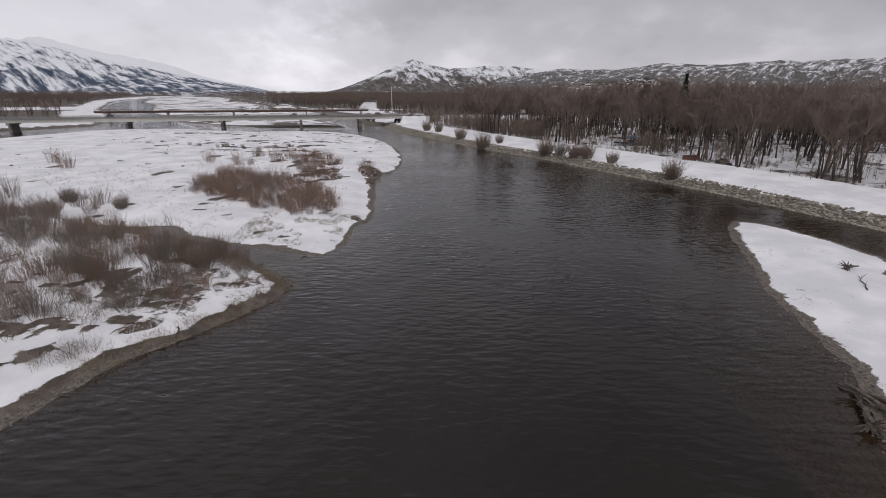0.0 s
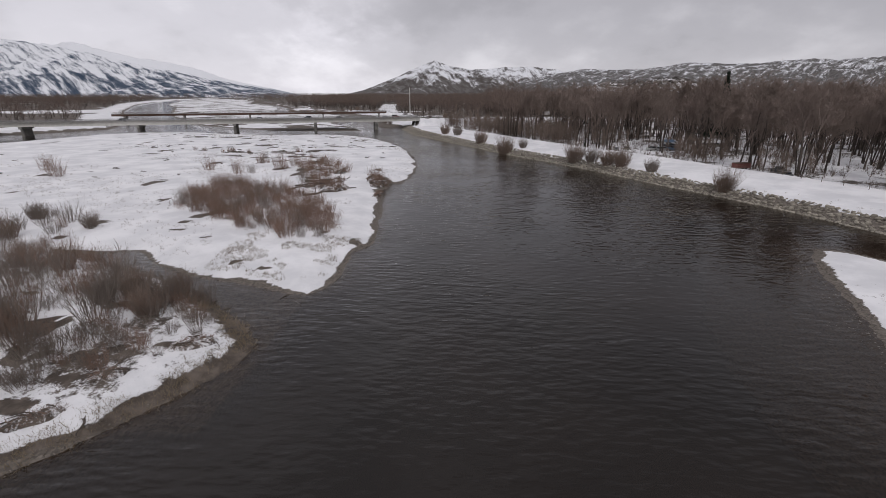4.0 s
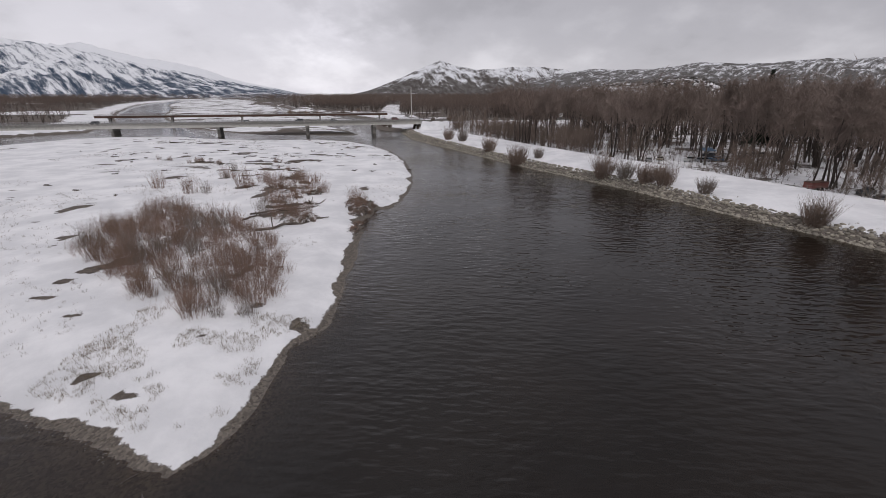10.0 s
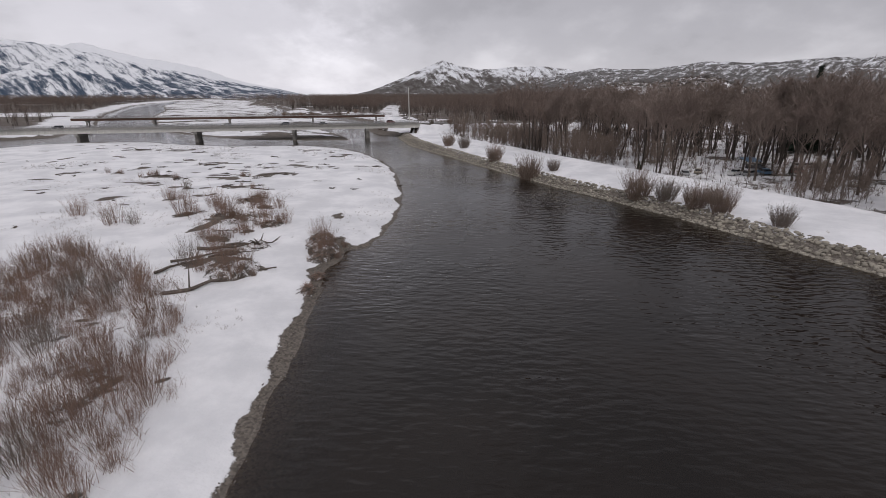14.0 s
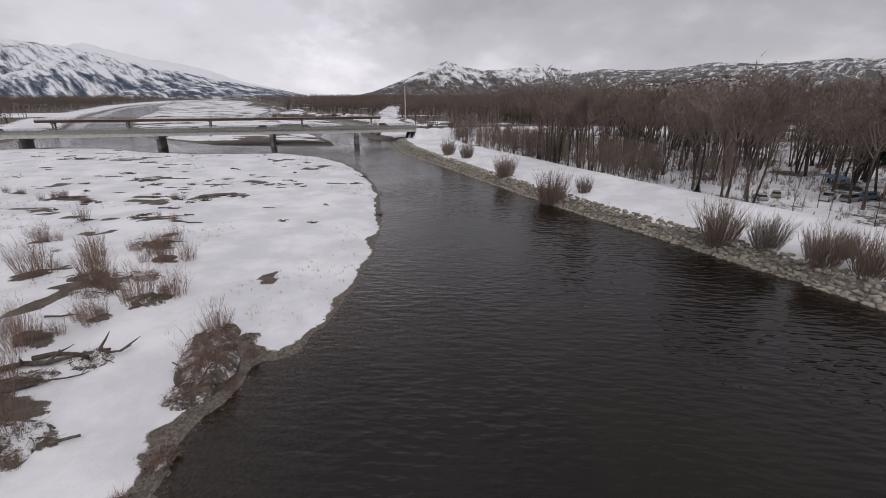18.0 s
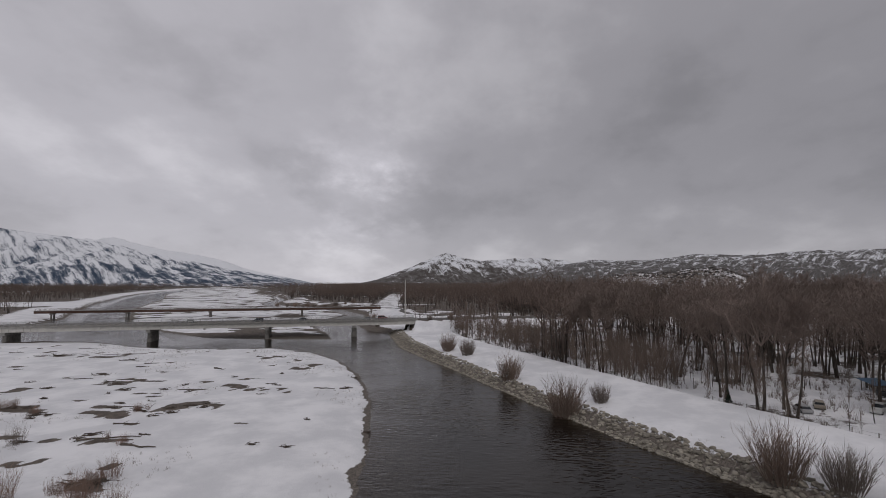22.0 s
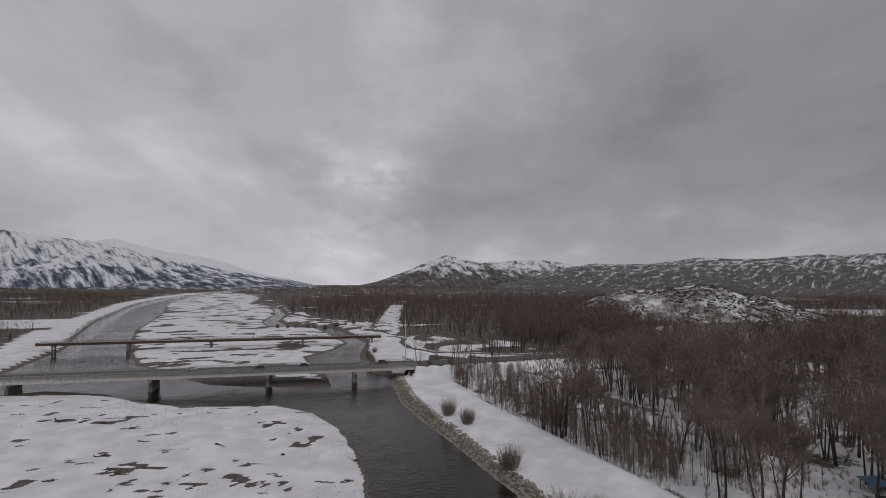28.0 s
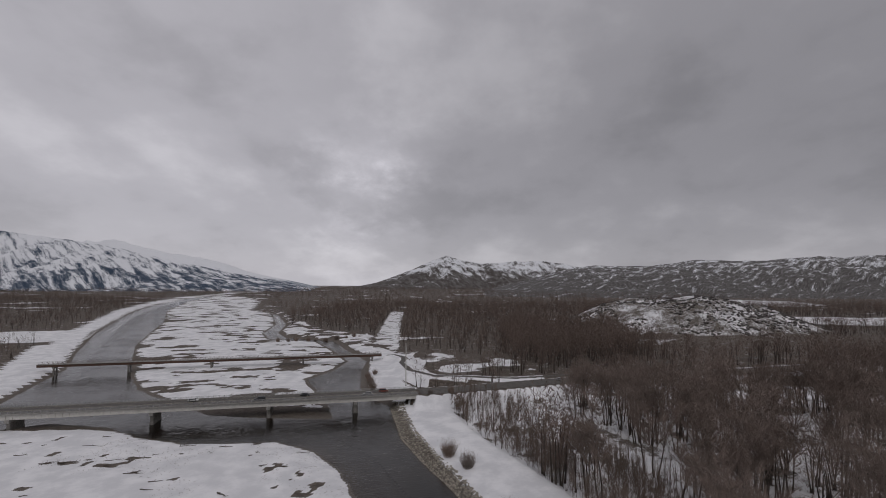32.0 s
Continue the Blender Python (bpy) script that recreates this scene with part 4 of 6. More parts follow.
def far_tree(seed, h, limbs, twigs, wide, girth=0.27, stems=2):
    """A plain tree for the joined woods: trunk, rising limbs and a rounded crown of twigs."""
    r = random.Random(seed)
    m = Mesh()
    for k in range(stems):
        b = Vector((r.uniform(-0.6, 0.6), r.uniform(-0.6, 0.6), -0.5)) * (1 if stems > 1 else 0.3)
        m.tube([b, b * 1.5 + Vector((r.uniform(-0.07, 0.07) * h, r.uniform(-0.07, 0.07) * h, h * 0.5))], [0.013 * h, 0.005 * h], 3, False)
    for k in range(limbs):
        a, v = 2.4 * k + r.uniform(-0.5, 0.5), r.uniform(-0.75, 1.0)
        out = h * girth * math.sqrt(max(1 - v * v, 0.04)) * r.uniform(0.75, 1.1)
        q = Vector((math.cos(a) * out, math.sin(a) * out, h * (0.62 + 0.36 * v)))
        p = Vector((0, 0, h * r.uniform(0.2, 0.34) + max(v, 0) * h * 0.2))
        m.sliver(p, q, 0.10, r)
        way = (q - p).normalized()
        for _ in range(twigs // limbs):
            s = p.lerp(q, r.uniform(0.45, 1.05)) + Vector((r.gauss(0, 1), r.gauss(0, 1), r.gauss(0, 0.8))) * h * 0.062
            d = (way * 0.45 + Vector((r.uniform(-1, 1), r.uniform(-1, 1), r.uniform(-0.3, 1)))).normalized()
            m.sliver(s, s + d * h * r.uniform(0.05, 0.115), wide * r.uniform(0.6, 1.3), r)
    v = np.array([tuple(p) for p in m.v])
    tri = []
    for f in m.f:
        tri += [f] if len(f) == 3 else [(f[0], f[1], f[2]), (f[0], f[2], f[3])]
    return v, np.array(tri)


def woods(name, label, spots, kinds, lo, hi, material, stems=2):
    vs, fs, at = [], [], 0
    xs, ys = np.array([s[0] for s in spots]), np.array([s[1] for s in spots])
    zs = terrain(xs, ys)[0]
    wood = []
    for k, (x, y, z) in enumerate(zip(xs, ys, zs)):
        v, f = kinds[k % len(kinds)]
        wood.append(np.arange(len(f)) < 6 * stems)
        a, s = rng.uniform(0, 6.28), rng.uniform(lo, hi)
        c, n = math.cos(a) * s, math.sin(a) * s
        vs.append(np.stack([v[:, 0] * c - v[:, 1] * n + x, v[:, 0] * n + v[:, 1] * c + y, v[:, 2] * s + z], -1))
        fs.append(f + at)
        at += len(v)
    ob = new(name, raw_mesh(name, np.concatenate(vs), np.concatenate(fs), material))
    ob.data.materials.append(BARK)
    ob.data.polygons.foreach_set("material_index", np.concatenate(wood).astype(np.int32))
    return tagged(ob, label, "trees", kind="stuff")


def spots_by_mask(count, xlo, xhi, ylo, yhi, mask, power=1.0):
    r = np.random.RandomState(int(count + abs(xlo)))
    x = r.uniform(xlo, xhi, count * 5)
    y = ylo + (yhi - ylo) * r.uniform(0, 1, count * 5) ** power
    ok = mask(x, y)
    return list(zip(x[ok][:count], y[ok][:count]))


def clear_of_roads(x, y):
    return np.minimum(line_distance(x, y, ROAD), line_distance(x, y, FAR_ROAD)) > 15


def mid_mask(x, y):
    e = inside_distance(x, y, EAST)
    k = np.hypot((x - 273) / 165, (y - 735) / 115)
    near = (x > 30) & (x < 190) & (y > 70) & (y < 330)
    return (e > np.where(y > 500, 8, 26)) & (inside_distance(x, y, FLAT) < 0) & (meadow(x, y) > 1) & ~near & ~((x < 62) & (y > 262) & (y < 345)) & ~((x > 150) & (x < 900) & (y > 460 + 0.1 * x) & (y < 640)) & clear_of_roads(x, y) & (k > 0.95) & (line_distance(x, y, STRIP) > 13) & (fbm(x, y, 60, 33, 3) > np.where(y > 600, 0.22, 0.42))


NEAR_KINDS = [far_tree(280 + k, 25, 16, 480, 0.062, 0.27, 3) for k in range(6)]
MID_KINDS = [far_tree(300 + k, 25, 10, 130, 0.13) for k in range(6)]
FAR_KINDS = [far_tree(320 + k, 20, 6, 42, 0.19) for k in range(5)]
DIST_KINDS = [far_tree(340 + k, 18, 4, 14, 0.8, 0.22, 1) for k in range(4)]


def infill_mask(x, y):
    e = inside_distance(x, y, EAST)
    return (e > np.where(y > 150, 74, 56)) & clear_of_roads(x, y) & ~((x < 42) & (y > 262)) & (fbm(x, y, 15, 43, 3) > 0.50)


woods("cottonwood_grove", "dense grove of bare brown cottonwoods on snow", spots_by_mask(430, 50, 300, 40, 345, infill_mask), NEAR_KINDS, 0.85, 1.2, TWIG, 3)


def sapling_mask(x, y):
    e = inside_distance(x, y, EAST)
    return (e > 27) & (e < 64) & clear_of_roads(x, y) & (fbm(x, y, 10, 45, 3) > np.where(y > 205, 0.40, 0.68))


SAP_KINDS = [far_tree(360 + k, 11, 10, 150, 0.018, 0.2, 1) for k in range(4)]
SAP_KINDS = [(v * np.array([0.55, 0.55, 1.0]), f) for v, f in SAP_KINDS]
woods("sapling_thicket", "thicket of slender bare saplings behind the levee", spots_by_mask(1150, -25, 130, 90, 340, sapling_mask), SAP_KINDS, 0.5, 1.1, SAPLING, 1)
woods("hillside_grove", "dense bare brown grove reaching back from the river", spots_by_mask(3000, 20, 640, 30, 640, mid_mask), MID_KINDS, 0.85, 1.2, FARTWIG)
woods("river_woods", "wide bare brown woods beyond the bridges", spots_by_mask(6200, -330, 900, 330, 1250, mid_mask, 1.1), FAR_KINDS, 0.7, 1.1, FARTWIG)


def west_mask(x, y):
    w = inside_distance(x, y, WEST)
    field = np.hypot((x + 490) / 85, (y - 560) / 55)
    return (w > np.where(y > 500, 24, 34)) & (field > 1) & (fbm(x, y, 80, 37, 3) > 0.24)


woods("west_woods", "dark bare woods along the west bank", spots_by_mask(4800, -1500, -300, 60, 1500, west_mask), FAR_KINDS, 0.6, 0.95, FARTWIG)


def dist_mask(x, y):
    land = np.maximum(inside_distance(x, y, WEST), inside_distance(x, y, EAST))
    k = np.hypot((x - 273) / 165, (y - 735) / 115)
    return (land > 20) & (meadow(x, y) > 1) & (y > 900) & (np.abs(x) < y * 1.15) & (k > 1.1) & (fbm(x, y, 190, 61, 3) > np.where(x > 350, 0.50, 0.40))


woods("distant_woods", "brown woods covering the far valley floor", spots_by_mask(9500, -3000, 3000, 900, 3300, dist_mask, 1.25), DIST_KINDS, 0.75, 1.15, FARTWIG, 1)

# ---- willow thickets and brush ----


def shrub(seed, h, stems, spread, material, thin=0.018, side=7, fan=0.5):
    r = random.Random(seed)
    m = Mesh()
    for _ in range(stems):
        a, q = r.uniform(0, 6.28), r.uniform(0, 1) ** 0.6
        base = Vector((math.cos(a), math.sin(a), 0)) * q * spread * 0.32 + Vector((0, 0, -0.15))
        lean = Vector((math.cos(a), math.sin(a), 0)) * q * spread / h * fan
        d = (Vector((0, 0, 1)) + lean + Vector((r.uniform(-0.2, 0.2), r.uniform(-0.2, 0.2), 0))).normalized()
        ln = h * r.uniform(0.42, 1.1) * (1 - 0.2 * q)
        mid = base + d * ln * 0.55
        tip = mid + (d + Vector((r.uniform(-0.2, 0.2), r.uniform(-0.2, 0.2), 0.1))).normalized() * ln * 0.45
        m.tube([base, mid], [thin, thin * 0.7], 3, False)
        m.sliver(mid - d * 0.05, tip, thin * 0.7, r)
        for _ in range(side):
            t = r.uniform(0.3, 0.95)
            s = base.lerp(mid, t / 0.55) if t < 0.55 else mid.lerp(tip, (t - 0.55) / 0.45)
            m.sliver(s, s + (d + Vector((r.uniform(-0.7, 0.7), r.uniform(-0.7, 0.7), r.uniform(0, 0.5)))).normalized() * h * r.uniform(0.12, 0.3), thin * 0.7, r)
    return m.data("stems", material)


ROUND = [shrub(400 + k, 2.9, 250, 2.4, GREYBRUSH if k % 3 == 1 else BUSH, 0.0135, 8, 0.5) for k in range(5)]
UPRIGHT = [shrub(420 + k, 2.6, 84, 2.3, GREYBRUSH if k == 4 else WILLOW, 0.0098, 6, 0.28) for k in range(6)]
LOOSE = [shrub(440 + k, 2.6, 50, 2.7, GREYBRUSH, 0.016, 10, 0.45) for k in range(5)]


def stand_shrub(kinds, k, x, y, size, label, group, name="willow_shrub", cat="shrub"):
    ob = new(name, kinds[k % len(kinds)])
    ob.matrix_world = pose(x, y, ground_z(x, y), 0, 0, rng.uniform(0, 360)) @ Matrix.Scale(size, 4)
    return tagged(ob, label, cat, group)


for k, (x, y, s) in enumerate(((-10.6, 254.9, 1.15), (-3.7, 245, 1.05), (8, 211, 1.2), (17, 186, 1.45), (24.5, 188, 0.75), (38.5, 155, 1.35), (43, 150.5, 1.0), (46.5, 144, 1.1),
                               (49.5, 140, 1.1), (55, 130, 0.8), (64, 107, 1.1), (50.8, 146, 0.7))):
    stand_shrub(ROUND, k, x + 0.3, y + 0.2, 1.95 * s, "rounded leafless willow bush on the riprap bank", "bushes along the levee")

tk = lambda x, y: inside_distance(np.array([x]), np.array([y]), THICKET)[0] > 0 and lattice(np.array([x / 6]), np.array([y / 6]), 77)[0] > 0.28
for k, (x, y) in enumerate(scatter(150, -66, -18, 58, 118, tk, 1.7, [])):
    stand_shrub(UPRIGHT, k, x, y, rng.uniform(0.8, 1.75), "reddish leafless willow clump rising from snow", "willow thicket on the gravel bar")
for k, (x, y, s) in enumerate(((-77, 133, 1.1), (-65, 127, 1.2), (-61, 127, 0.8), (-55, 134, 1.4), (-53, 141, 1.1), (-47, 134, 1.1), (-44, 131, 1.1), (-36, 127, 1.2), (-38, 107, 1.0),
                               (-30, 103, 1.1), (-29, 105, 0.9), (-37, 112, 0.9), (-21, 115, 1.0), (-24, 122, 0.9), (-71, 160, 0.8), (-33, 129, 0.9), (-50, 138, 0.9), (-41, 129, 0.8), (-115, 120, 1.4), (-127, 130, 1.3), (-94, 77, 1.3), (-42, 140, 1.0), (-45, 143, 0.9), (-39, 141, 0.8), (-40, 117, 1.1), (-37, 122, 0.9), (-43, 119, 0.8), (-46, 149, 0.8), (-67, 147, 0.9), (-35, 105, 0.8), (-33, 108, 0.9))):
    stand_shrub(UPRIGHT, k + 2, x, y, 1.75 * s, "reddish willow clump on the snowy bar", "scattered willows on the bar")

for k, (px, py, rx, ry, ph) in enumerate(p for p in PATCHES if p[4] >= 0.3):
    for j in range(3):
        stand_shrub(UPRIGHT, k + j, px + rng.uniform(-0.8, 0.8) * rx, py + rng.uniform(-0.8, 0.8) * ry, rng.uniform(0.5, 0.95), "low reddish willow growing on a dirt mound", "low willows on dirt mounds")

BRUSH = [(-31, 41), (-29.5, 35), (-33, 30), (-38, 24), (-44, 12), (-60, 2), (-110, 0), (-120, 60), (-75, 78), (-60, 60), (-46, 50), (-36, 46)]
bk = lambda x, y: inside_distance(np.array([x]), np.array([y]), BRUSH)[0] > 0 and lattice(np.array([x / 9]), np.array([y / 9]), 47)[0] > 0.24
for k, (x, y) in enumerate(scatter(205, -112, -28, 0, 78, bk, 1.9, [])):
    stand_shrub(LOOSE if k % 3 else UPRIGHT, k, x, y, rng.uniform(0.8, 2.1), "tangled grey-brown leafless brush in snow", "brush on the near bar", "brush_clump")


def twig_patch(seed, h, stems):
    r = random.Random(seed)
    m = Mesh()
    for _ in range(stems):
        b = Vector((r.gauss(0, 0.4), r.gauss(0, 0.4), -0.1))
        t = b + Vector((r.gauss(0, 0.34), r.gauss(0, 0.34), r.uniform(0.5, 1.0))) * h
        m.sliver(b, t, 0.016, r)
        for _ in range(2):
            q = b.lerp(t, r.uniform(0.3, 0.8))
            m.sliver(q, q + Vector((r.gauss(0, 0.4), r.gauss(0, 0.4), r.uniform(0.2, 0.7))) * h * 0.5, 0.011, r)
    return np.array([tuple(p) for p in m.v]), np.array(m.f)


def brush_mask(x, y):
    return (inside_distance(x, y, BRUSH_BAR) > 2.5) & (fbm(x, y, 7, 191, 3) > np.where(inside_distance(x, y, BRUSH) > 0, 0.40, 0.54))


def litter_mask(x, y):
    b = inside_distance(x, y, BRUSH_BAR)
    return (b > -0.4) & (b < 2.6) & (y > 12) & (y < 46) & (inside_distance(x, y, GRAVEL_BAR) < 0)


tagged(woods("bank_twigs", "dead twigs and roots littering the brown bank", spots_by_mask(330, -36, -17, 12, 46, litter_mask), [twig_patch(490 + k, 0.55, 16) for k in range(4)], 0.5, 1.3, GRASS, 0), "dead twigs and roots littering the brown bank", "debris", kind="stuff")


def knoll_mask(x, y):
    k = np.hypot((x - 273) / 165, (y - 735) / 115)
    return (k < 1.05) & (fbm(x, y, 40, 195, 3) > 0.38)


tagged(woods("low_brush", "tangled low brown brush poking through snow", spots_by_mask(1500, -105, -18, -12, 74, brush_mask), [twig_patch(460 + k, 1.5, 26) for k in range(4)], 0.6, 1.3, GREYBRUSH, 0), "tangled low brown brush poking through snow", "brush", kind="stuff")
def whip_mask(x, y):
    return (inside_distance(x, y, THICKET) > -1.5) & (fbm(x, y, 6, 193, 3) > 0.46)


tagged(woods("willow_whips", "slender reddish willow whips rising from snow", spots_by_mask(330, -66, -18, 58, 118, whip_mask), [twig_patch(480 + k, 2.1, 12) for k in range(4)], 0.5, 1.25, WILLOW, 0), "slender reddish willow whips rising from snow", "shrubs", kind="stuff")
KNOLL_KINDS = [far_tree(470 + k, 3.2, 4, 16, 0.11, 0.42) for k in range(3)]
woods("knoll_brush", "dark brush dotted over the rocky knoll", spots_by_mask(1500, 100, 450, 600, 860, knoll_mask), KNOLL_KINDS, 0.5, 1.3, BARK)

for k, (x, y, sz) in enumerate(((-31.2, 36.0, 1.25), (-31.6, 38.8, 1.4), (-31.9, 42.6, 1.3), (-35.3, 40.5, 1.35), (-37.8, 38.3, 1.2), (-41.4, 30.5, 1.2), (-45.8, 33.0, 1.3), (-51.2, 48.5, 1.3), (-57.4, 49.0, 1.4), (-64, 69, 1.2), (-73.5, 62.9, 1.4), (-78.5, 74.0, 1.3))):
    stand_shrub(ROUND, k, x, y, sz, "dense grey-brown leafless willow clump in snow", "brush on the near bar", "brush_clump")
POINT = [(-48, 50), (-36, 47), (-28, 42), (-23, 37), (-24, 30), (-29, 24), (-36, 20), (-48, 24)]
pk = lambda x, y: inside_distance(np.array([x]), np.array([y]), POINT)[0] > 0 and lattice(np.array([x / 5]), np.array([y / 5]), 49)[0] > 0.42
for k, (x, y) in enumerate(scatter(60, -48, -23, 20, 50, pk, 1.0, [])):
    stand_shrub(LOOSE if k % 2 else UPRIGHT, k, x, y, rng.uniform(0.55, 1.35), "fine brown leafless brush among snow and dirt", "brush on the near bar", "brush_clump")

# ---- riprap on the levee's foot ----
ICO = [(0, 0.526, 0.851), (0, -0.526, 0.851), (0.526, 0.851, 0), (-0.526, 0.851, 0), (0.851, 0, 0.526), (-0.851, 0, 0.526)]
ICO = [Vector(p) for p in ICO] + [-Vector(p) for p in ICO]


def hull(points):
    bm = bmesh.new()
    for p in points:
        bm.verts.new(p)
    bmesh.ops.convex_hull(bm, input=bm.verts[:])
    loose = [v for v in bm.verts if not v.link_faces]
    bmesh.ops.delete(bm, geom=loose, context="VERTS")
    bm.verts.index_update()
    out = [v.co.copy() for v in bm.verts], [tuple(v.index for v in f.verts) for f in bm.faces]
    bm.free()
    return out


def stone_shape(seed, flat=0.62):
    r = random.Random(seed)
    size = Vector((r.uniform(0.8, 1.25), r.uniform(0.65, 1.0), flat * r.uniform(0.8, 1.2)))
    return hull([Vector((p.x * size.x, p.y * size.y, p.z * size.z)) * r.uniform(0.72, 1.12) for p in ICO])


SHAPES = [stone_shape(500 + k) for k in range(8)]
rng = random.Random(21)
bank = thing("riprap_bank", "band of grey angular stones along the river bank", "riprap", kind="structure")
stone_data = []
for v, f in SHAPES:
    m = Mesh()
    m.v, m.f = v, f
    stone_data.append(m.data("stone", STONE))


def bank_spots(count, seed):
    """Places along the east bank: foot, slope and crest of the stone band."""
    r = np.random.RandomState(seed)
    line = EAST[:16]
    seg = [math.hypot(b[0] - a[0], b[1] - a[1]) for a, b in zip(line, line[1:])]
    acc = np.cumsum([0] + seg)
    out = []
    for s, q in zip(r.uniform(0, acc[-1], count), r.uniform(-0.35, 1.0, count)):
        q = 4.1 * q**1.25 * (1 + 0.5 * max(0.0, min(1.0, (110 - s) / 40))) if q > 0 else q
        k = min(int(np.searchsorted(acc, s)) - 1, len(seg) - 1)
        k = max(k, 0)
        t = (s - acc[k]) / seg[k]
        (ax, ay), (bx, by) = line[k], line[k + 1]
        nx_, ny_ = -(by - ay) / seg[k], (bx - ax) / seg[k]
        out.append((ax + (bx - ax) * t + nx_ * q, ay + (by - ay) * t + ny_ * q, q))
    return out


picked, rest = [], []
for x, y, q in bank_spots(5200, 3):
    (picked if 142 < y < 172 and len(picked) < 300 else rest).append((x, y, q))
xs, ys = np.array([p[0] for p in picked + rest]), np.array([p[1] for p in picked + rest])
zs = terrain(xs, ys)[0]
for k, (x, y, q) in enumerate(picked):
    st = part("stone", stone_data[k % 8], None, bank)
    st.matrix_local = pose(x, y, zs[k] + 0.06, rng.uniform(-25, 25), rng.uniform(-25, 25), rng.uniform(0, 360)) @ Matrix.Scale(rng.uniform(0.28, 0.66), 4)


def strewn(name, shapes, places, lo, hi, material, parent=None, label="", category="", sink=0.1, squash=1.0):
    """Many small pieces joined into one mesh. places: x, y, z."""
    r = np.random.RandomState(len(places))
    vs, fs, at = [], [], 0
    packed = []
    for v, f in shapes:
        tri = []
        for g in f:
            tri += [(g[0], g[i], g[i + 1]) for i in range(1, len(g) - 1)]
        packed.append((np.array([tuple(p) for p in v]), np.array(tri)))
    for k, (x, y, z) in enumerate(places):
        v, f = packed[k % len(packed)]
        a, s = r.uniform(0, 6.28), r.uniform(lo, hi)
        c, n = math.cos(a) * s, math.sin(a) * s
        tilt = r.uniform(-0.35, 0.35)
        vs.append(np.stack([v[:, 0] * c - v[:, 1] * n + x, v[:, 0] * n + v[:, 1] * c + y, v[:, 2] * s * squash + v[:, 0] * tilt * s + z - sink * s], -1))
        fs.append(f + at)
        at += len(v)
    ob = new(name, raw_mesh(name, np.concatenate(vs), np.concatenate(fs), material))
    ob.parent = parent
    return tagged(ob, label, category, kind="stuff")


def island_stone(name, dark, light, wet):
    m = Mat(name, 0.85, 0, 0.3)
    col = m.mix(m.island(), dark, light)
    m.color(m.mix(m.math("MULTIPLY", m.noise(9, 4), 0.6), col, wet))
    m.bump(m.noise(14, 4), 0.3, 0.03)
    return m.m


LOOSE_STONE = island_stone("mixed_stones", (0.20, 0.182, 0.15), (0.48, 0.436, 0.36), (0.15, 0.135, 0.114))
COBBLE = island_stone("river_cobbles", (0.10, 0.086, 0.073), (0.30, 0.265, 0.226), (0.085, 0.072, 0.062))
strewn("stones", SHAPES, [(x, y, zs[len(picked) + k] + 0.04) for k, (x, y, q) in enumerate(rest)], 0.22, 0.64, LOOSE_STONE, bank)

KNOLL_ROCK = island_stone("knoll_rock", (0.055, 0.05, 0.046), (0.17, 0.158, 0.146), (0.05, 0.045, 0.042))


def rubble_mask(x, y):
    q = np.hypot((x - 273) / 165, (y - 735) / 115)
    return (q < 1.0) & (fbm(x, y, 30, 197, 3) > 0.42)


spots = spots_by_mask(2600, 105, 440, 615, 800, rubble_mask)
kz = terrain(np.array([p[0] for p in spots]), np.array([p[1] for p in spots]))[0]
strewn("knoll_boulders", SHAPES, [(x, y, z + 0.2) for (x, y), z in zip(spots, kz)], 0.7, 2.6, KNOLL_ROCK, None, "dark rock rubble scattered over the snowy knoll", "rocks")

# ---- cobbles along the gravel bars ----
OCTA = []
for k in range(4):
    r = random.Random(560 + k)
    OCTA.append(hull([Vector(p) * r.uniform(0.8, 1.1) for p in ((1.1, 0, 0), (-1.1, 0.1, 0), (0, 0.8, 0), (0.1, -0.8, 0), (0, 0, 0.5), (0, 0, -0.5))]))


def shore_mask(x, y):
    z, snow, gravel, land = terrain(x, y)
    a = np.maximum.reduce([inside_distance(x, y, p) for p in (GRAVEL_BAR, BRUSH_BAR, SPIT)])
    near_spit = (x > 38) & (inside_distance(x, y, SPIT) > -9) & (inside_distance(x, y, EAST) < -1)
    brush = inside_distance(x, y, BRUSH_BAR)
    return (((a > -0.9) & (a < 3.2) & ((brush < 0.7) & (y < 23) | (y > 45))) | (near_spit & (a < 3))) & (snow < 0.5)


spots = spots_by_mask(15000, -34, 72, -28, 135, shore_mask)
sz = terrain(np.array([s[0] for s in spots]), np.array([s[1] for s in spots]))[0]
cob = strewn("shore_cobbles", OCTA, [(x, y, z + 0.03) for (x, y), z in zip(spots, sz)], 0.06, 0.20, COBBLE, None, "brown and grey cobbles along the water's edge", "gravel")

# ---- dead grass and twigs poking through the snow ----


def tuft_field(name, label, places, h, blades, material, wide):
    r = random.Random(len(places))
    v, f = [], []
    for x, y, z in places:
        tall = h * r.uniform(0.5, 1.3)
        for _ in range(blades):
            bx, by = x + r.gauss(0, 0.16), y + r.gauss(0, 0.16)
            a = r.uniform(0, 6.28)
            k = len(v)
            dx, dy = math.cos(a) * wide, math.sin(a) * wide
            v += [(bx - dx, by - dy, z - 0.05), (bx + dx, by + dy, z - 0.05), (bx + r.gauss(0, 0.3) * tall, by + r.gauss(0, 0.3) * tall, z + tall * r.uniform(0.6, 1.1))]
            f.append((k, k + 1, k + 2))
    ob = new(name, raw_mesh(name, np.array(v), np.array(f), material))
    return tagged(ob, label, "grass", kind="stuff")


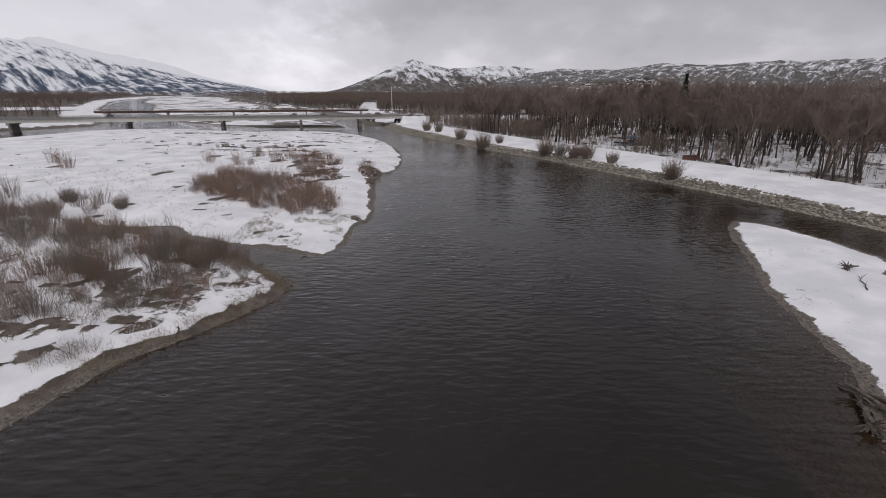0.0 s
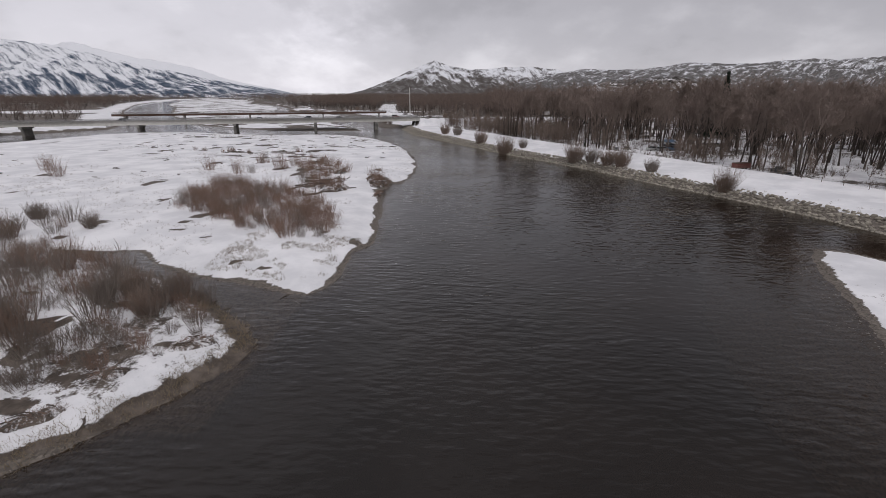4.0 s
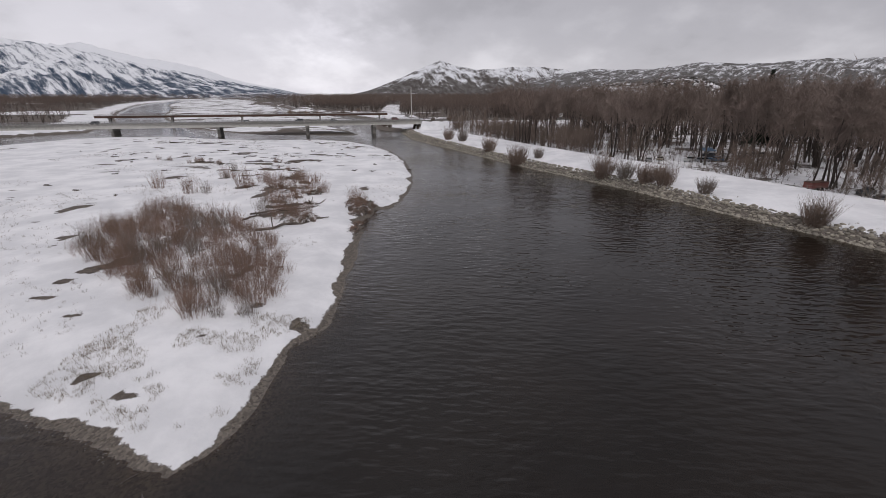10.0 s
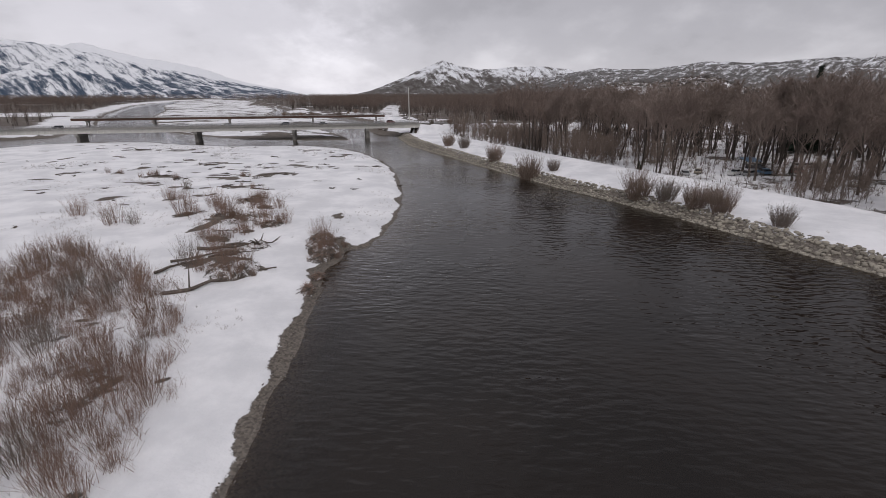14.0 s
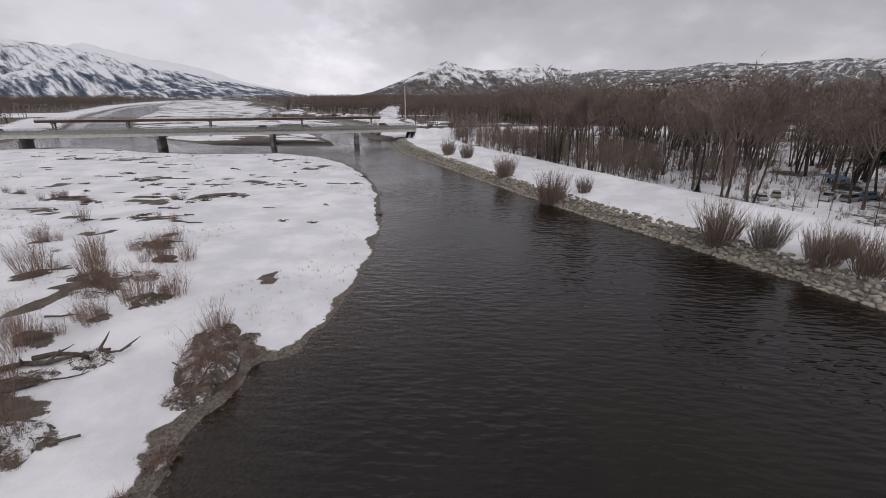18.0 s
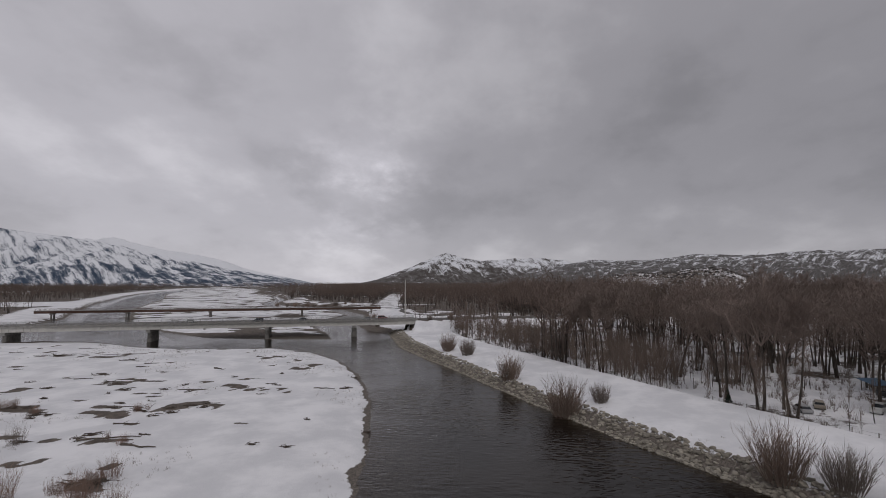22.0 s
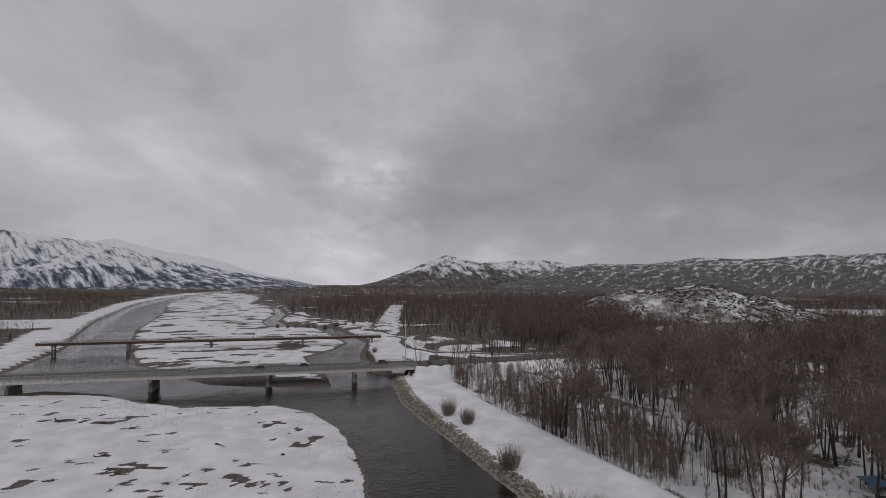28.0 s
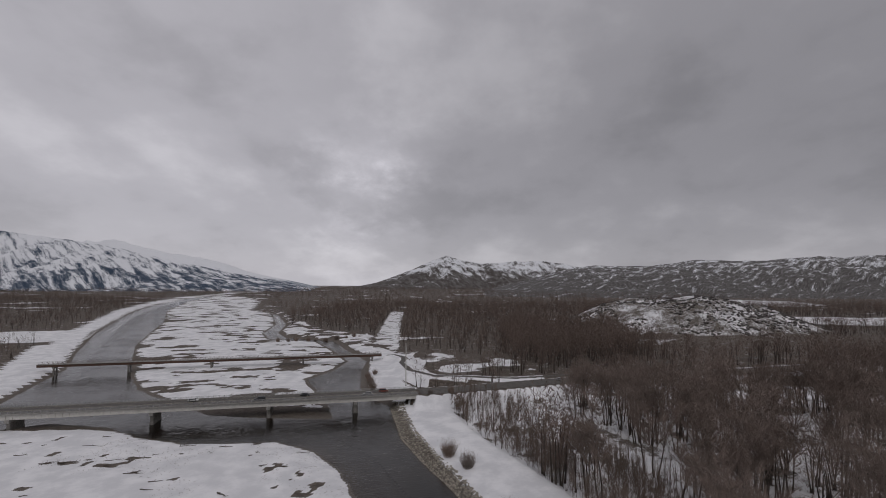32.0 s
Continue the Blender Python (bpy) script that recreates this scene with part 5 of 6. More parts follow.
def tuft_mask(x, y):
    z, snow, gravel, land = terrain(x, y)
    a = np.maximum(inside_distance(x, y, GRAVEL_BAR), inside_distance(x, y, BRUSH_BAR))
    tip = (x > -34) & (y > 40) & (y < 66) & (fbm(x, y, 4, 151, 3) > 0.47)
    return (a > 1.5) & (tip | (fbm(x, y, 15, 153, 3) > 0.55))


spots = spots_by_mask(4600, -150, -12, -5, 275, tuft_mask)
tz = terrain(np.array([s[0] for s in spots]), np.array([s[1] for s in spots]))[0]
tuft_field("dead_grass", "sparse dry stalks poking through the snow", [(x, y, z) for (x, y), z in zip(spots, tz)], 0.42, 7, GREYBRUSH, 0.016)
spots = spots_by_mask(900, -34, -13, 40, 66, tuft_mask)
tz = terrain(np.array([s[0] for s in spots]), np.array([s[1] for s in spots]))[0]
tuft_field("pale_grass", "pale dry grass tufts on the snowy point", [(x, y, z) for (x, y), z in zip(spots, tz)], 0.4, 8, GRASS, 0.014)


def bank_grass(x, y):
    e = inside_distance(x, y, EAST)
    return (e > 4.2) & (e < 8.5) & (fbm(x, y, 8, 161, 2) > 0.5)


spots = spots_by_mask(900, -30, 100, 40, 330, bank_grass)
tz = terrain(np.array([s[0] for s in spots]), np.array([s[1] for s in spots]))[0]
tuft_field("levee_grass", "dry yellowish grass along the top of the stones", [(x, y, z) for (x, y), z in zip(spots, tz)], 0.45, 8, GRASS, 0.018)

# low dark undergrowth under the trees
def under_mask(x, y):
    e = inside_distance(x, y, EAST)
    return (e > 28) & clear_of_roads(x, y) & (fbm(x, y, 8, 171, 3) > 0.47)


spots = spots_by_mask(5600, -25, 230, 60, 345, under_mask)
tz = terrain(np.array([s[0] for s in spots]), np.array([s[1] for s in spots]))[0]
tuft_field("undergrowth", "low leafless undergrowth below the cottonwoods", [(x, y, z) for (x, y), z in zip(spots, tz)], 1.9, 12, GREYBRUSH, 0.03)

# ---- driftwood ----


def driftwood(x, y, length, girth, turn, seed, roots=False, label="weathered driftwood log lying on the snow", lift=0.0, tilt=0.0):
    r = random.Random(seed)
    m = Mesh()
    n = 5
    p = [Vector((length * (k / n - 0.5), r.uniform(-1, 1) * length * 0.06, girth * 0.6 + r.uniform(-0.3, 0.3) * girth)) for k in range(n + 1)]
    m.tube(p, [girth * (1 - 0.13 * k) * r.uniform(0.9, 1.1) for k in range(n + 1)], 6)
    log = thing("driftwood_log", label, "log", "driftwood", pose(x, y, ground_z(x, y) + lift, 0, tilt, turn))
    part("stem", m, DRIFT, log)
    for _ in range(3 if not roots else 4):
        limbs = Mesh()
        q = p[r.randint(1, n)]
        d = Vector((r.uniform(0.1, 1), r.uniform(-1, 1), r.uniform(-0.1, 0.7))).normalized() * length * r.uniform(0.1, 0.28)
        limbs.tube([q, q + d * 0.6 + Vector((0, 0, r.uniform(-0.1, 0.1))), q + d], [girth * 0.4, girth * 0.28, girth * 0.1], 4)
        part("limb", limbs, DRIFT, log)
    if roots:
        for k in range(11):
            fan = Mesh()
            a = 6.28 * k / 11 + r.uniform(-0.2, 0.2)
            d = Vector((r.uniform(-0.6, -0.1), math.cos(a), math.sin(a)))
            fan.tube([p[0], p[0] + d * girth * 1.8, p[0] + d * girth * r.uniform(3, 4.6) + Vector((-girth, 0, 0))], [girth * 0.55, girth * 0.3, 0.02], 4)
            part("root", fan, DRIFT, log, "gnarled dark root")
    return log


LOGS = [(-70, 182, 9, 10), (-62, 171, 4, 0), (-58, 163, 9, 15), (-51, 160, 6, -10), (-46, 146, 5, 20), (-112, 235, 6, 5), (-99, 224, 4, 0), (-140, 241, 6, 20), (-145, 257, 8, 3), (-163, 246, 5, 10),
        (-36, 201, 5, 0), (-31, 202, 3, 25), (-33, 216, 5, -40), (-64, 258, 5, 5), (-85, 265, 4, 40), (-95, 261, 5, 8), (-54, 185, 3, 12), (-102, 212, 4, 10), (-82, 196, 3, 0), (-88, 201, 4, 20),
        (-127, 245, 6, 25), (-131, 267, 7, 5), (-110, 261, 5, 12), (-75, 223, 4, -35)]
for k, (x, y, ln, tu) in enumerate(LOGS):
    driftwood(x, y, ln, 0.13 + 0.03 * (k % 4), tu, 600 + k, k % 5 == 2)
for k in range(26):
    x, y = rng.uniform(-165, -45), rng.uniform(150, 272)
    if inside_distance(np.array([x]), np.array([y]), GRAVEL_BAR)[0] > 6:
        driftwood(x, y, rng.uniform(1.2, 4.5), rng.uniform(0.08, 0.22), rng.gauss(8, 22), 700 + k, k % 9 == 0)
# the tangle among the willows, and sticks on the shores
for k, (x, y, ln, g, tu) in enumerate(((-36, 114.5, 9, 0.34, 25), (-33.5, 116, 7, 0.26, 12), (-38, 110, 8, 0.22, 40), (-39.5, 106, 6, 0.24, 65), (-34, 111, 6, 0.18, 30), (-31.5, 116, 2, 0.4, 80), (-30, 101.5, 14, 0.30, 47), (-41, 123, 4, 0.12, 10))):
    driftwood(x, y, ln, g, tu, 800 + k, k == 5, "weathered drift log tangled among the willows", 0.15)
for k, (x, y, ln, tu) in enumerate(((-16, 41, 2.0, 95), (-19.5, 44, 1.4, 60), (-17.3, 42.4, 1.6, -40), (-27.5, 42, 1.5, 80), (-25, 40.3, 1.4, 50), (-21, 31, 1.5, -50), (-18.3, 31.5, 1.6, 60), (-22, 34, 2.6, 15), (-19, 33, 1.2, 80), (-30.5, 41, 1.5, 20))):
    driftwood(x, y, ln, 0.055, tu, 840 + k, False, "pale broken stick at the water's edge", 0.05)
driftwood(-25.3, 19.6, 2.6, 0.11, -70, 860, False, "pale dead branch leaning at the shore", 0.1)
driftwood(-27.5, 6.5, 2.0, 0.16, 30, 861, False, "dark waterlogged snag in the shallows", 0.25)
driftwood(55.8, 33.5, 5.5, 0.09, 62, 862, False, "thin grey branch lying on the snowy spit", 0.05)
driftwood(58.5, 38.5, 2.2, 0.26, 20, 863, True, "dark uprooted stump on the snowy spit", 0.2)
for k, (x, y, ln, g, tu) in enumerate(((37, 9, 5, 0.28, 120), (36.5, 8, 5, 0.24, 100), (35, 8, 4, 0.3, 60), (37.5, 6.5, 6, 0.2, 20), (37, 10.5, 3.5, 0.22, 120), (36, 6, 3.5, 0.3, 80))):
    driftwood(x, y, ln, g, tu, 870 + k, k in (2, 5), "heap of grey driftwood at the tip of the spit", 0.2, rng.uniform(-8, 8))


def drift_pile(x, y, long, wide, seed, turn):
    """A low heap of sticks and dirt left by high water."""
    r = random.Random(seed)
    pile = thing("drift_pile", "low dark heap of sticks and dirt on snow", "debris", "drift piles on the bar", pose(x, y, ground_z(x, y), 0, 0, turn))
    for j in range(3):
        v, f = stone_shape(seed + 31 * j, 0.25)
        ox, oy, big = (0, 0, 1.0) if j == 0 else (r.uniform(-0.5, 0.5) * long, r.uniform(-0.5, 0.5) * wide, r.uniform(0.35, 0.6))
        m = Mesh()
        m.v, m.f = [Vector((p.x * long * 0.42 * big + ox, p.y * wide * 0.5 * big + oy, p.z * 0.5 * big + 0.04)) for p in v], f
        part("dirt", m, DIRT, pile, "dark bare dirt")
    for _ in range(7):
        a = r.gauss(0, 0.9)
        c = Vector((r.uniform(-0.45, 0.45) * long, r.uniform(-0.4, 0.4) * wide, r.uniform(0.05, 0.3)))
        d = Vector((math.cos(a), math.sin(a), r.uniform(-0.15, 0.25))) * r.uniform(0.3, 0.6) * long
        st = Mesh()
        st.tube([c - d * 0.5, c + Vector((r.uniform(-0.1, 0.1) * long, r.uniform(-0.1, 0.1) * long, 0.08)), c + d * 0.5], [0.07, 0.055, 0.02], 4)
        part("stick", st, DRIFT, pile)
    return pile


DIRT = mottled("dark_wet_dirt", (0.062, 0.047, 0.038), (0.135, 0.102, 0.081), 2.5, 0.95, bump=0.5, dist=0.06)


def root_mound(x, y, rx, ry, h, turn, seed, roots, label):
    """An eroding hummock of earth held by roots, with stalks of dead brush in it."""
    r = random.Random(seed)
    mound = thing("root_mound", label, "mound", "eroding mounds on the bar", pose(x, y, ground_z(x, y), 0, 0, turn))
    earth, rings, sides = Mesh(), 7, 26
    top = lambda a, q: h * (1 - q ** 2.6) * (0.75 + 0.5 * noise.noise(Vector((math.cos(a) * q * 2.2 + seed, math.sin(a) * q * 2.2, 0.4))))
    rim = [1 + 0.28 * noise.noise(Vector((math.cos(6.28 * k / sides) * 1.7, math.sin(6.28 * k / sides) * 1.7, seed))) + r.uniform(-0.06, 0.06) for k in range(sides)]
    earth.v.append(Vector((0, 0, top(0, 0))))
    for q in range(1, rings + 1):
        for k in range(sides):
            a, u = 6.28318 * k / sides, q / rings
            z = top(a, u) + r.uniform(-0.2, 0.2) * h * (1 - 0.5 * u) if q < rings else -0.45
            earth.v.append(Vector((math.cos(a) * rx * u * rim[k], math.sin(a) * ry * u * rim[k], z)))
    for k in range(sides):
        earth.f.append((0, 1 + k, 1 + (k + 1) % sides))
        for q in range(rings - 1):
            b, c = 1 + q * sides + k, 1 + q * sides + (k + 1) % sides
            earth.f.append((b, b + sides, c + sides, c))
    earth = part("earth", earth, GROUND, mound, "crumbling brown earth with patches of snow", True)
    for key, value in (("snow", 0.47), ("gravel", 0.1)):
        earth.data.attributes.new(key, "FLOAT", "POINT").data.foreach_set("value", [value] * len(earth.data.vertices))
    for _ in range(roots):
        a, u = r.uniform(0, 6.28), r.uniform(0.45, 1.0)
        p = Vector((math.cos(a) * rx * u, math.sin(a) * ry * u, top(a, u) + 0.12))
        d = Vector((math.cos(a + r.gauss(0, 0.9)), math.sin(a + r.gauss(0, 0.9)), r.uniform(-0.45, 0.25))) * r.uniform(0.5, 1.5)
        m = Mesh()
        m.tube([p - d * 0.4, p + d * 0.2 + Vector((0, 0, r.uniform(0, 0.2))), p + d * 0.7], [0.06, 0.05, 0.02], 4)
        part("root", m, DRIFT, mound)
    stalks = Mesh()
    for _ in range(roots * 34):
        a, u = r.uniform(0, 6.28), math.sqrt(r.uniform(0, 1)) * 0.95
        p = Vector((math.cos(a) * rx * u, math.sin(a) * ry * u, top(a, u)))
        stalks.sliver(p, p + Vector((r.gauss(0, 0.35), r.gauss(0, 0.35), r.uniform(0.1, 0.6))), 0.017, r)
    part("dead_brush", stalks, WILLOW, mound, "low dead reddish stalks")
    return mound


for x, y, rx, ry, h, tu, n in ((-22.3, 117.6, 2.6, 5.4, 1.2, 14, 34), (-21.2, 112.6, 1.6, 2.4, 0.8, -20, 12), (-30.3, 104.6, 3.6, 3.0, 1.1, 20, 16), (-31.8, 115.3, 1.8, 1.5, 0.8, 0, 8), (-34.6, 112.0, 2.4, 1.2, 0.7, 40, 8),
                               (-46.5, 133.2, 3.0, 1.6, 0.7, 10, 10), (-40.5, 134.2, 2.4, 1.5, 0.6, -8, 8), (-35.0, 127.0, 2.0, 1.2, 0.6, 12, 8), (-43.0, 128.5, 2.6, 1.2, 0.6, 5, 8), (-48.2, 145.8, 2.2, 1.2, 0.5, 0, 6),
                               (-23.0, 30.4, 2.2, 1.1, 0.55, 35, 8), (-27.2, 24.8, 1.5, 0.9, 0.5, 30, 5), (-33.5, 32.0, 2.2, 1.0, 0.55, 10, 6), (-37.0, 28.8, 1.6, 1.0, 0.5, 0, 5), (-28.9, 19.4, 2.4, 0.8, 0.5, 48, 6), (-19.2, 105.9, 0.9, 1.3, 0.6, 10, 10), (-18.9, 101.2, 0.9, 2.0, 0.6, 15, 12)):
    root_mound(x, y, rx, ry, h, tu, int(abs(x * 7 + y)), n, "eroding brown earth mound matted with roots")
for k, (x, y, ln) in enumerate(((-65, 179, 3), (-58, 178, 3), (-57, 183, 3), (-60, 176, 2.4), (-54, 182, 2.4), (-63, 165, 3), (-90, 180, 4), (-82, 176, 4), (-46, 146, 3), (-71, 161, 3), (-112, 236, 4), (-147, 240, 4), (-33, 217, 2.5),
                                (-31, 203, 2), (-85, 266, 3), (-65, 244, 2.4), (-19, 173, 2.2), (-102, 213, 3), (-89, 202, 3), (-83, 197, 3))):
    drift_pile(x, y, ln, ln * 0.45, 900 + k, rng.gauss(8, 15))
for k in range(44):
    x = rng.gauss(-85, 30)
    y = rng.gauss(185, 24) if k % 3 else rng.uniform(120, 265)
    if inside_distance(np.array([x]), np.array([y]), GRAVEL_BAR)[0] > 5 and inside_distance(np.array([x]), np.array([y]), THICKET)[0] < 0:
        drift_pile(x, y, rng.uniform(0.9, 2.6), rng.uniform(0.5, 1.2), 940 + k, rng.gauss(8, 22))

# ---- vehicles ----
WHITE, SILVER, BLUE_P, RED_P, DARK_P, TAN = (paint(n, c) for n, c in (("white_paint", (0.62, 0.62, 0.60)), ("silver_paint", (0.38, 0.38, 0.38)), ("blue_paint", (0.10, 0.20, 0.32)),
                                                                     ("faded_red_paint", (0.22, 0.075, 0.06)), ("dark_paint", (0.045, 0.045, 0.05)), ("tan_paint", (0.33, 0.29, 0.23))))
wheel = Mesh()
wheel.tube([Vector((0, -0.11, 0)), Vector((0, 0.11, 0))], [0.34, 0.34], 14)
WHEEL = wheel.data("wheel", TYRE)
hub = Mesh()
hub.tube([Vector((0, -0.122, 0)), Vector((0, 0.122, 0))], [0.18, 0.18], 10)
HUB = hub.data("rim", RAIL)


def vehicle(kind, colour, m, label, group):
    """Side outlines drawn out to the car's width, a narrower cabin over it."""
    long = {"car": 4.5, "pickup": 5.4, "suv": 4.8}[kind]
    a = long / 2
    v = thing({"car": "car", "pickup": "pickup_truck", "suv": "car"}[kind], label, "car" if kind != "pickup" else "truck", group, m)
    body = Mesh()
    top = 0.92 if kind == "car" else 1.08
    body.prism([(-a, 0.34), (a, 0.34), (a, top - 0.22), (a - 0.25, top - 0.1), (a - 1.25, top), (-a + 0.2, top), (-a, top - 0.15)], -0.88, 0.88)
    part("body", body, colour, v)
    roof = {"car": (-1.35, 0.75, 1.42), "pickup": (-0.4, 1.1, 1.78), "suv": (-2.1, 0.8, 1.78)}[kind]
    cab = Mesh()
    r0, r1, z1 = roof
    cab.v = [Vector(p) for p in ((r0 - 0.35, -0.80, top), (r1 + 0.65, -0.80, top), (r1 + 0.65, 0.80, top), (r0 - 0.35, 0.80, top), (r0, -0.66, z1 - 0.1), (r1, -0.66, z1 - 0.1), (r1, 0.66, z1 - 0.1), (r0, 0.66, z1 - 0.1))]
    cab.f = [(3, 2, 1, 0), (4, 5, 6, 7), (0, 1, 5, 4), (1, 2, 6, 5), (2, 3, 7, 6), (3, 0, 4, 7)]
    part("cabin_glass", cab, GLASS, v, "dark window glass")
    lid = Mesh()
    lid.box((r0 - 0.03, -0.69, z1 - 0.098), (r1 + 0.03, 0.69, z1))
    part("roof", lid, colour, v)
    if kind == "pickup":
        for lo, hi in (((-a + 0.05, -0.86, top), (-0.8, -0.78, top + 0.2)), ((-a + 0.05, 0.78, top), (-0.8, 0.86, top + 0.2)), ((-a + 0.02, -0.78, top), (-a + 0.1, 0.78, top + 0.2))):
            bed = Mesh()
            bed.box(lo, hi)
            part("bed_side", bed, colour, v)
    for x in (-a + 0.85, a - 0.9):
        for y in (-0.80, 0.80):
            w = part("wheel", WHEEL, None, v)
            w.location = (x, y, 0.34)
            part("rim", HUB, None, w)
    for y in (-0.6, 0.6):
        l = Mesh()
        l.box((a - 0.06, y - 0.16, top - 0.36), (a + 0.02, y + 0.16, top - 0.24))
        part("headlight", l, GLASS, v)
    return v


def on_road(u, lane, turn=0):
    return NEAR @ pose(u, lane, DECK_Z + 0.04, 0, 0, turn)


for u, lane, kind, colour, label, turn in ((-44, 4.2, "suv", DARK_P, "dark car driving on the bridge", 180), (-24, 8.4, "car", DARK_P, "dark sedan driving on the bridge", 0), (6, 4.2, "car", SILVER, "silver car driving on the bridge", 180),
                                           (14, 8.4, "suv", RED_P, "dark red car driving on the bridge", 0), (-74, 8.4, "car", WHITE, "white sedan driving on the bridge", 0), (-152, 4.2, "suv", DARK_P, "dark car driving on the bridge", 180)):
    vehicle(kind, colour, on_road(u, lane, turn), label, "traffic on the bridge")
vehicle("car", SILVER, pose(46, 364, ground_z(46, 364) + 0.2, 0, 0, 26), "silver car on the highway among trees", "traffic on the bridge")


def box_truck(m):
    t = thing("box_truck", "white box truck on the highway beside the bridge", "truck", m=m)
    b = Mesh()
    b.box((-4.4, -1.25, 1.0), (1.9, 1.25, 3.75))
    part("cargo_box", b, WHITE, t, "plain white cargo box")
    c = Mesh()
    c.prism([(2.1, 0.55), (4.4, 0.55), (4.4, 1.5), (3.9, 1.7), (3.5, 2.75), (2.1, 2.75)], -1.1, 1.1)
    part("cab", c, WHITE, t)
    g = Mesh()
    g.prism([(3.62, 1.78), (3.98, 1.78), (3.66, 2.6), (3.58, 2.6)], -1.0, 1.0)
    part("windscreen", g, GLASS, t, "dark windscreen")
    f = Mesh()
    f.box((-4.3, -0.5, 0.6), (2.2, 0.5, 0.98))
    part("chassis", f, DARK_P, t)
    for x in (-2.9, 3.2):
        for y in (-1.0, 1.0):
            w = part("wheel", WHEEL, None, t)
            w.location, w.scale = (x, y, 0.5), (1.45, 1.8, 1.45)
    return t


box_truck(pose(60, 370.5, ground_z(60, 370.5) + 0.15, 0, 0, 206))
YARD = [(85, 189, "pickup", BLUE_P, "old blue pickup parked in the snowy yard", 10), (80, 186.5, "suv", SILVER, "old silver car parked in snow", 25), (76, 187.5, "pickup", WHITE, "old white pickup half buried in snow", 40),
        (67, 190, "car", TAN, "old tan car parked under the trees", 60), (62, 187, "car", SILVER, "old grey car parked under the trees", 80), (104, 203, "suv", WHITE, "white van parked behind the trees", 5), (108.5, 203, "suv", TAN, "tan car parked behind the trees", 15),
        (88, 199, "pickup", DARK_P, "dark pickup parked in the snowy yard", -30), (96, 192, "suv", RED_P, "rusty red car parked in the yard", 20), (93, 134, "pickup", DARK_P, "dark derelict truck behind the levee", 30), (91, 127, "car", DARK_P, "dark derelict car behind the levee", 70)]
for x, y, kind, colour, label, turn in YARD:
    vehicle(kind, colour, pose(x, y, ground_z(x, y) - 0.05, 0, 0, turn), label, "old cars in the yard")
# rusty red trailer and a low shed in the yard
tr = thing("trailer", "rusty red flat trailer behind the levee", "trailer", m=pose(85, 139, ground_z(85, 139), 0, 0, 20))
b = Mesh()
b.box((-2.6, -1.1, 0.55), (2.6, 1.1, 1.9))
part("box", b, RED_P, tr, "faded red steel box")
b = Mesh()
b.box((-2.7, -1.15, 1.904), (2.7, 1.15, 2.0))
part("lid", b, RUST, tr)
for x in (-0.6, 0.6):
    for y in (-1.25, 1.25):
        w = part("wheel", WHEEL, None, tr)
        w.location = (x, y, 0.34)
shed = thing("shed", "small open lean-to shed with a blue-grey roof", "shed", m=pose(90, 206, ground_z(90, 206), 0, 0, 10))
for x in (-2, 0, 2):
    for y in (-1.5, 1.5):
        b = Mesh()
        b.box((x - 0.08, y - 0.08, -0.2), (x + 0.08, y + 0.08, 2.0 + 0.2 * y))
        part("post", b, FENCEWOOD, shed)
b = Mesh()
b.v = [Vector(p) for p in ((-2.5, -2.0, 1.62), (2.5, -2.0, 1.62), (2.5, 2.0, 2.42), (-2.5, 2.0, 2.42), (-2.5, -2.0, 1.72), (2.5, -2.0, 1.72), (2.5, 2.0, 2.52), (-2.5, 2.0, 2.52))]
b.f = [(3, 2, 1, 0), (4, 5, 6, 7), (0, 1, 5, 4), (1, 2, 6, 5), (2, 3, 7, 6), (3, 0, 4, 7)]
part("roof", b, BLUE_P, shed, "blue-grey sheet roof")

# ---- fence, mast and utility pole ----
fence = thing("wire_fence", "wire fence with weathered wooden posts in snow", "fence")
FENCE = [(48, 192), (53, 183), (58, 175), (63, 166), (68, 157), (73, 148), (77, 139), (80, 130), (84, 118), (89, 104), (95, 90)]
pst = Mesh()
pst.tube([Vector((0, 0, -0.3)), Vector((0.02, 0, 1.15))], [0.085, 0.07], 6)
PST = pst.data("post", FENCEWOOD)
tops = []
for (ax, ay), (bx, by) in zip(FENCE, FENCE[1:]):
    for k in range(3):
        x, y = ax + (bx - ax) * k / 3, ay + (by - ay) * k / 3
        p = part("post", PST, None, fence)
        p.matrix_local = pose(x, y, ground_z(x, y), rng.uniform(-5, 5), rng.uniform(-5, 5), 0)
        tops.append(Vector((x, y, ground_z(x, y))))
for h in (0.45, 1.0):
    w = Mesh()
    w.tube([t + Vector((0, 0, h)) for t in tops], [0.012] * len(tops), 3)
    part("wire", w, RAIL, fence)
rail = thing("pole_fence", "short wooden rail fence in a snowy clearing", "fence", m=pose(68, 214, ground_z(68, 214), 0, 0, 12))
for k in range(4):
    b = Mesh()
    b.box((k * 2.4 - 0.08, -0.08, -0.2), (k * 2.4 + 0.08, 0.08, 1.1))
    part("post", b, FENCEWOOD, rail)
for h in (0.5, 0.95):
    b = Mesh()
    b.tube([Vector((0, 0.1, h)), Vector((7.2, 0.1, h))], [0.05, 0.05], 5)
    part("rail", b, FENCEWOOD, rail)

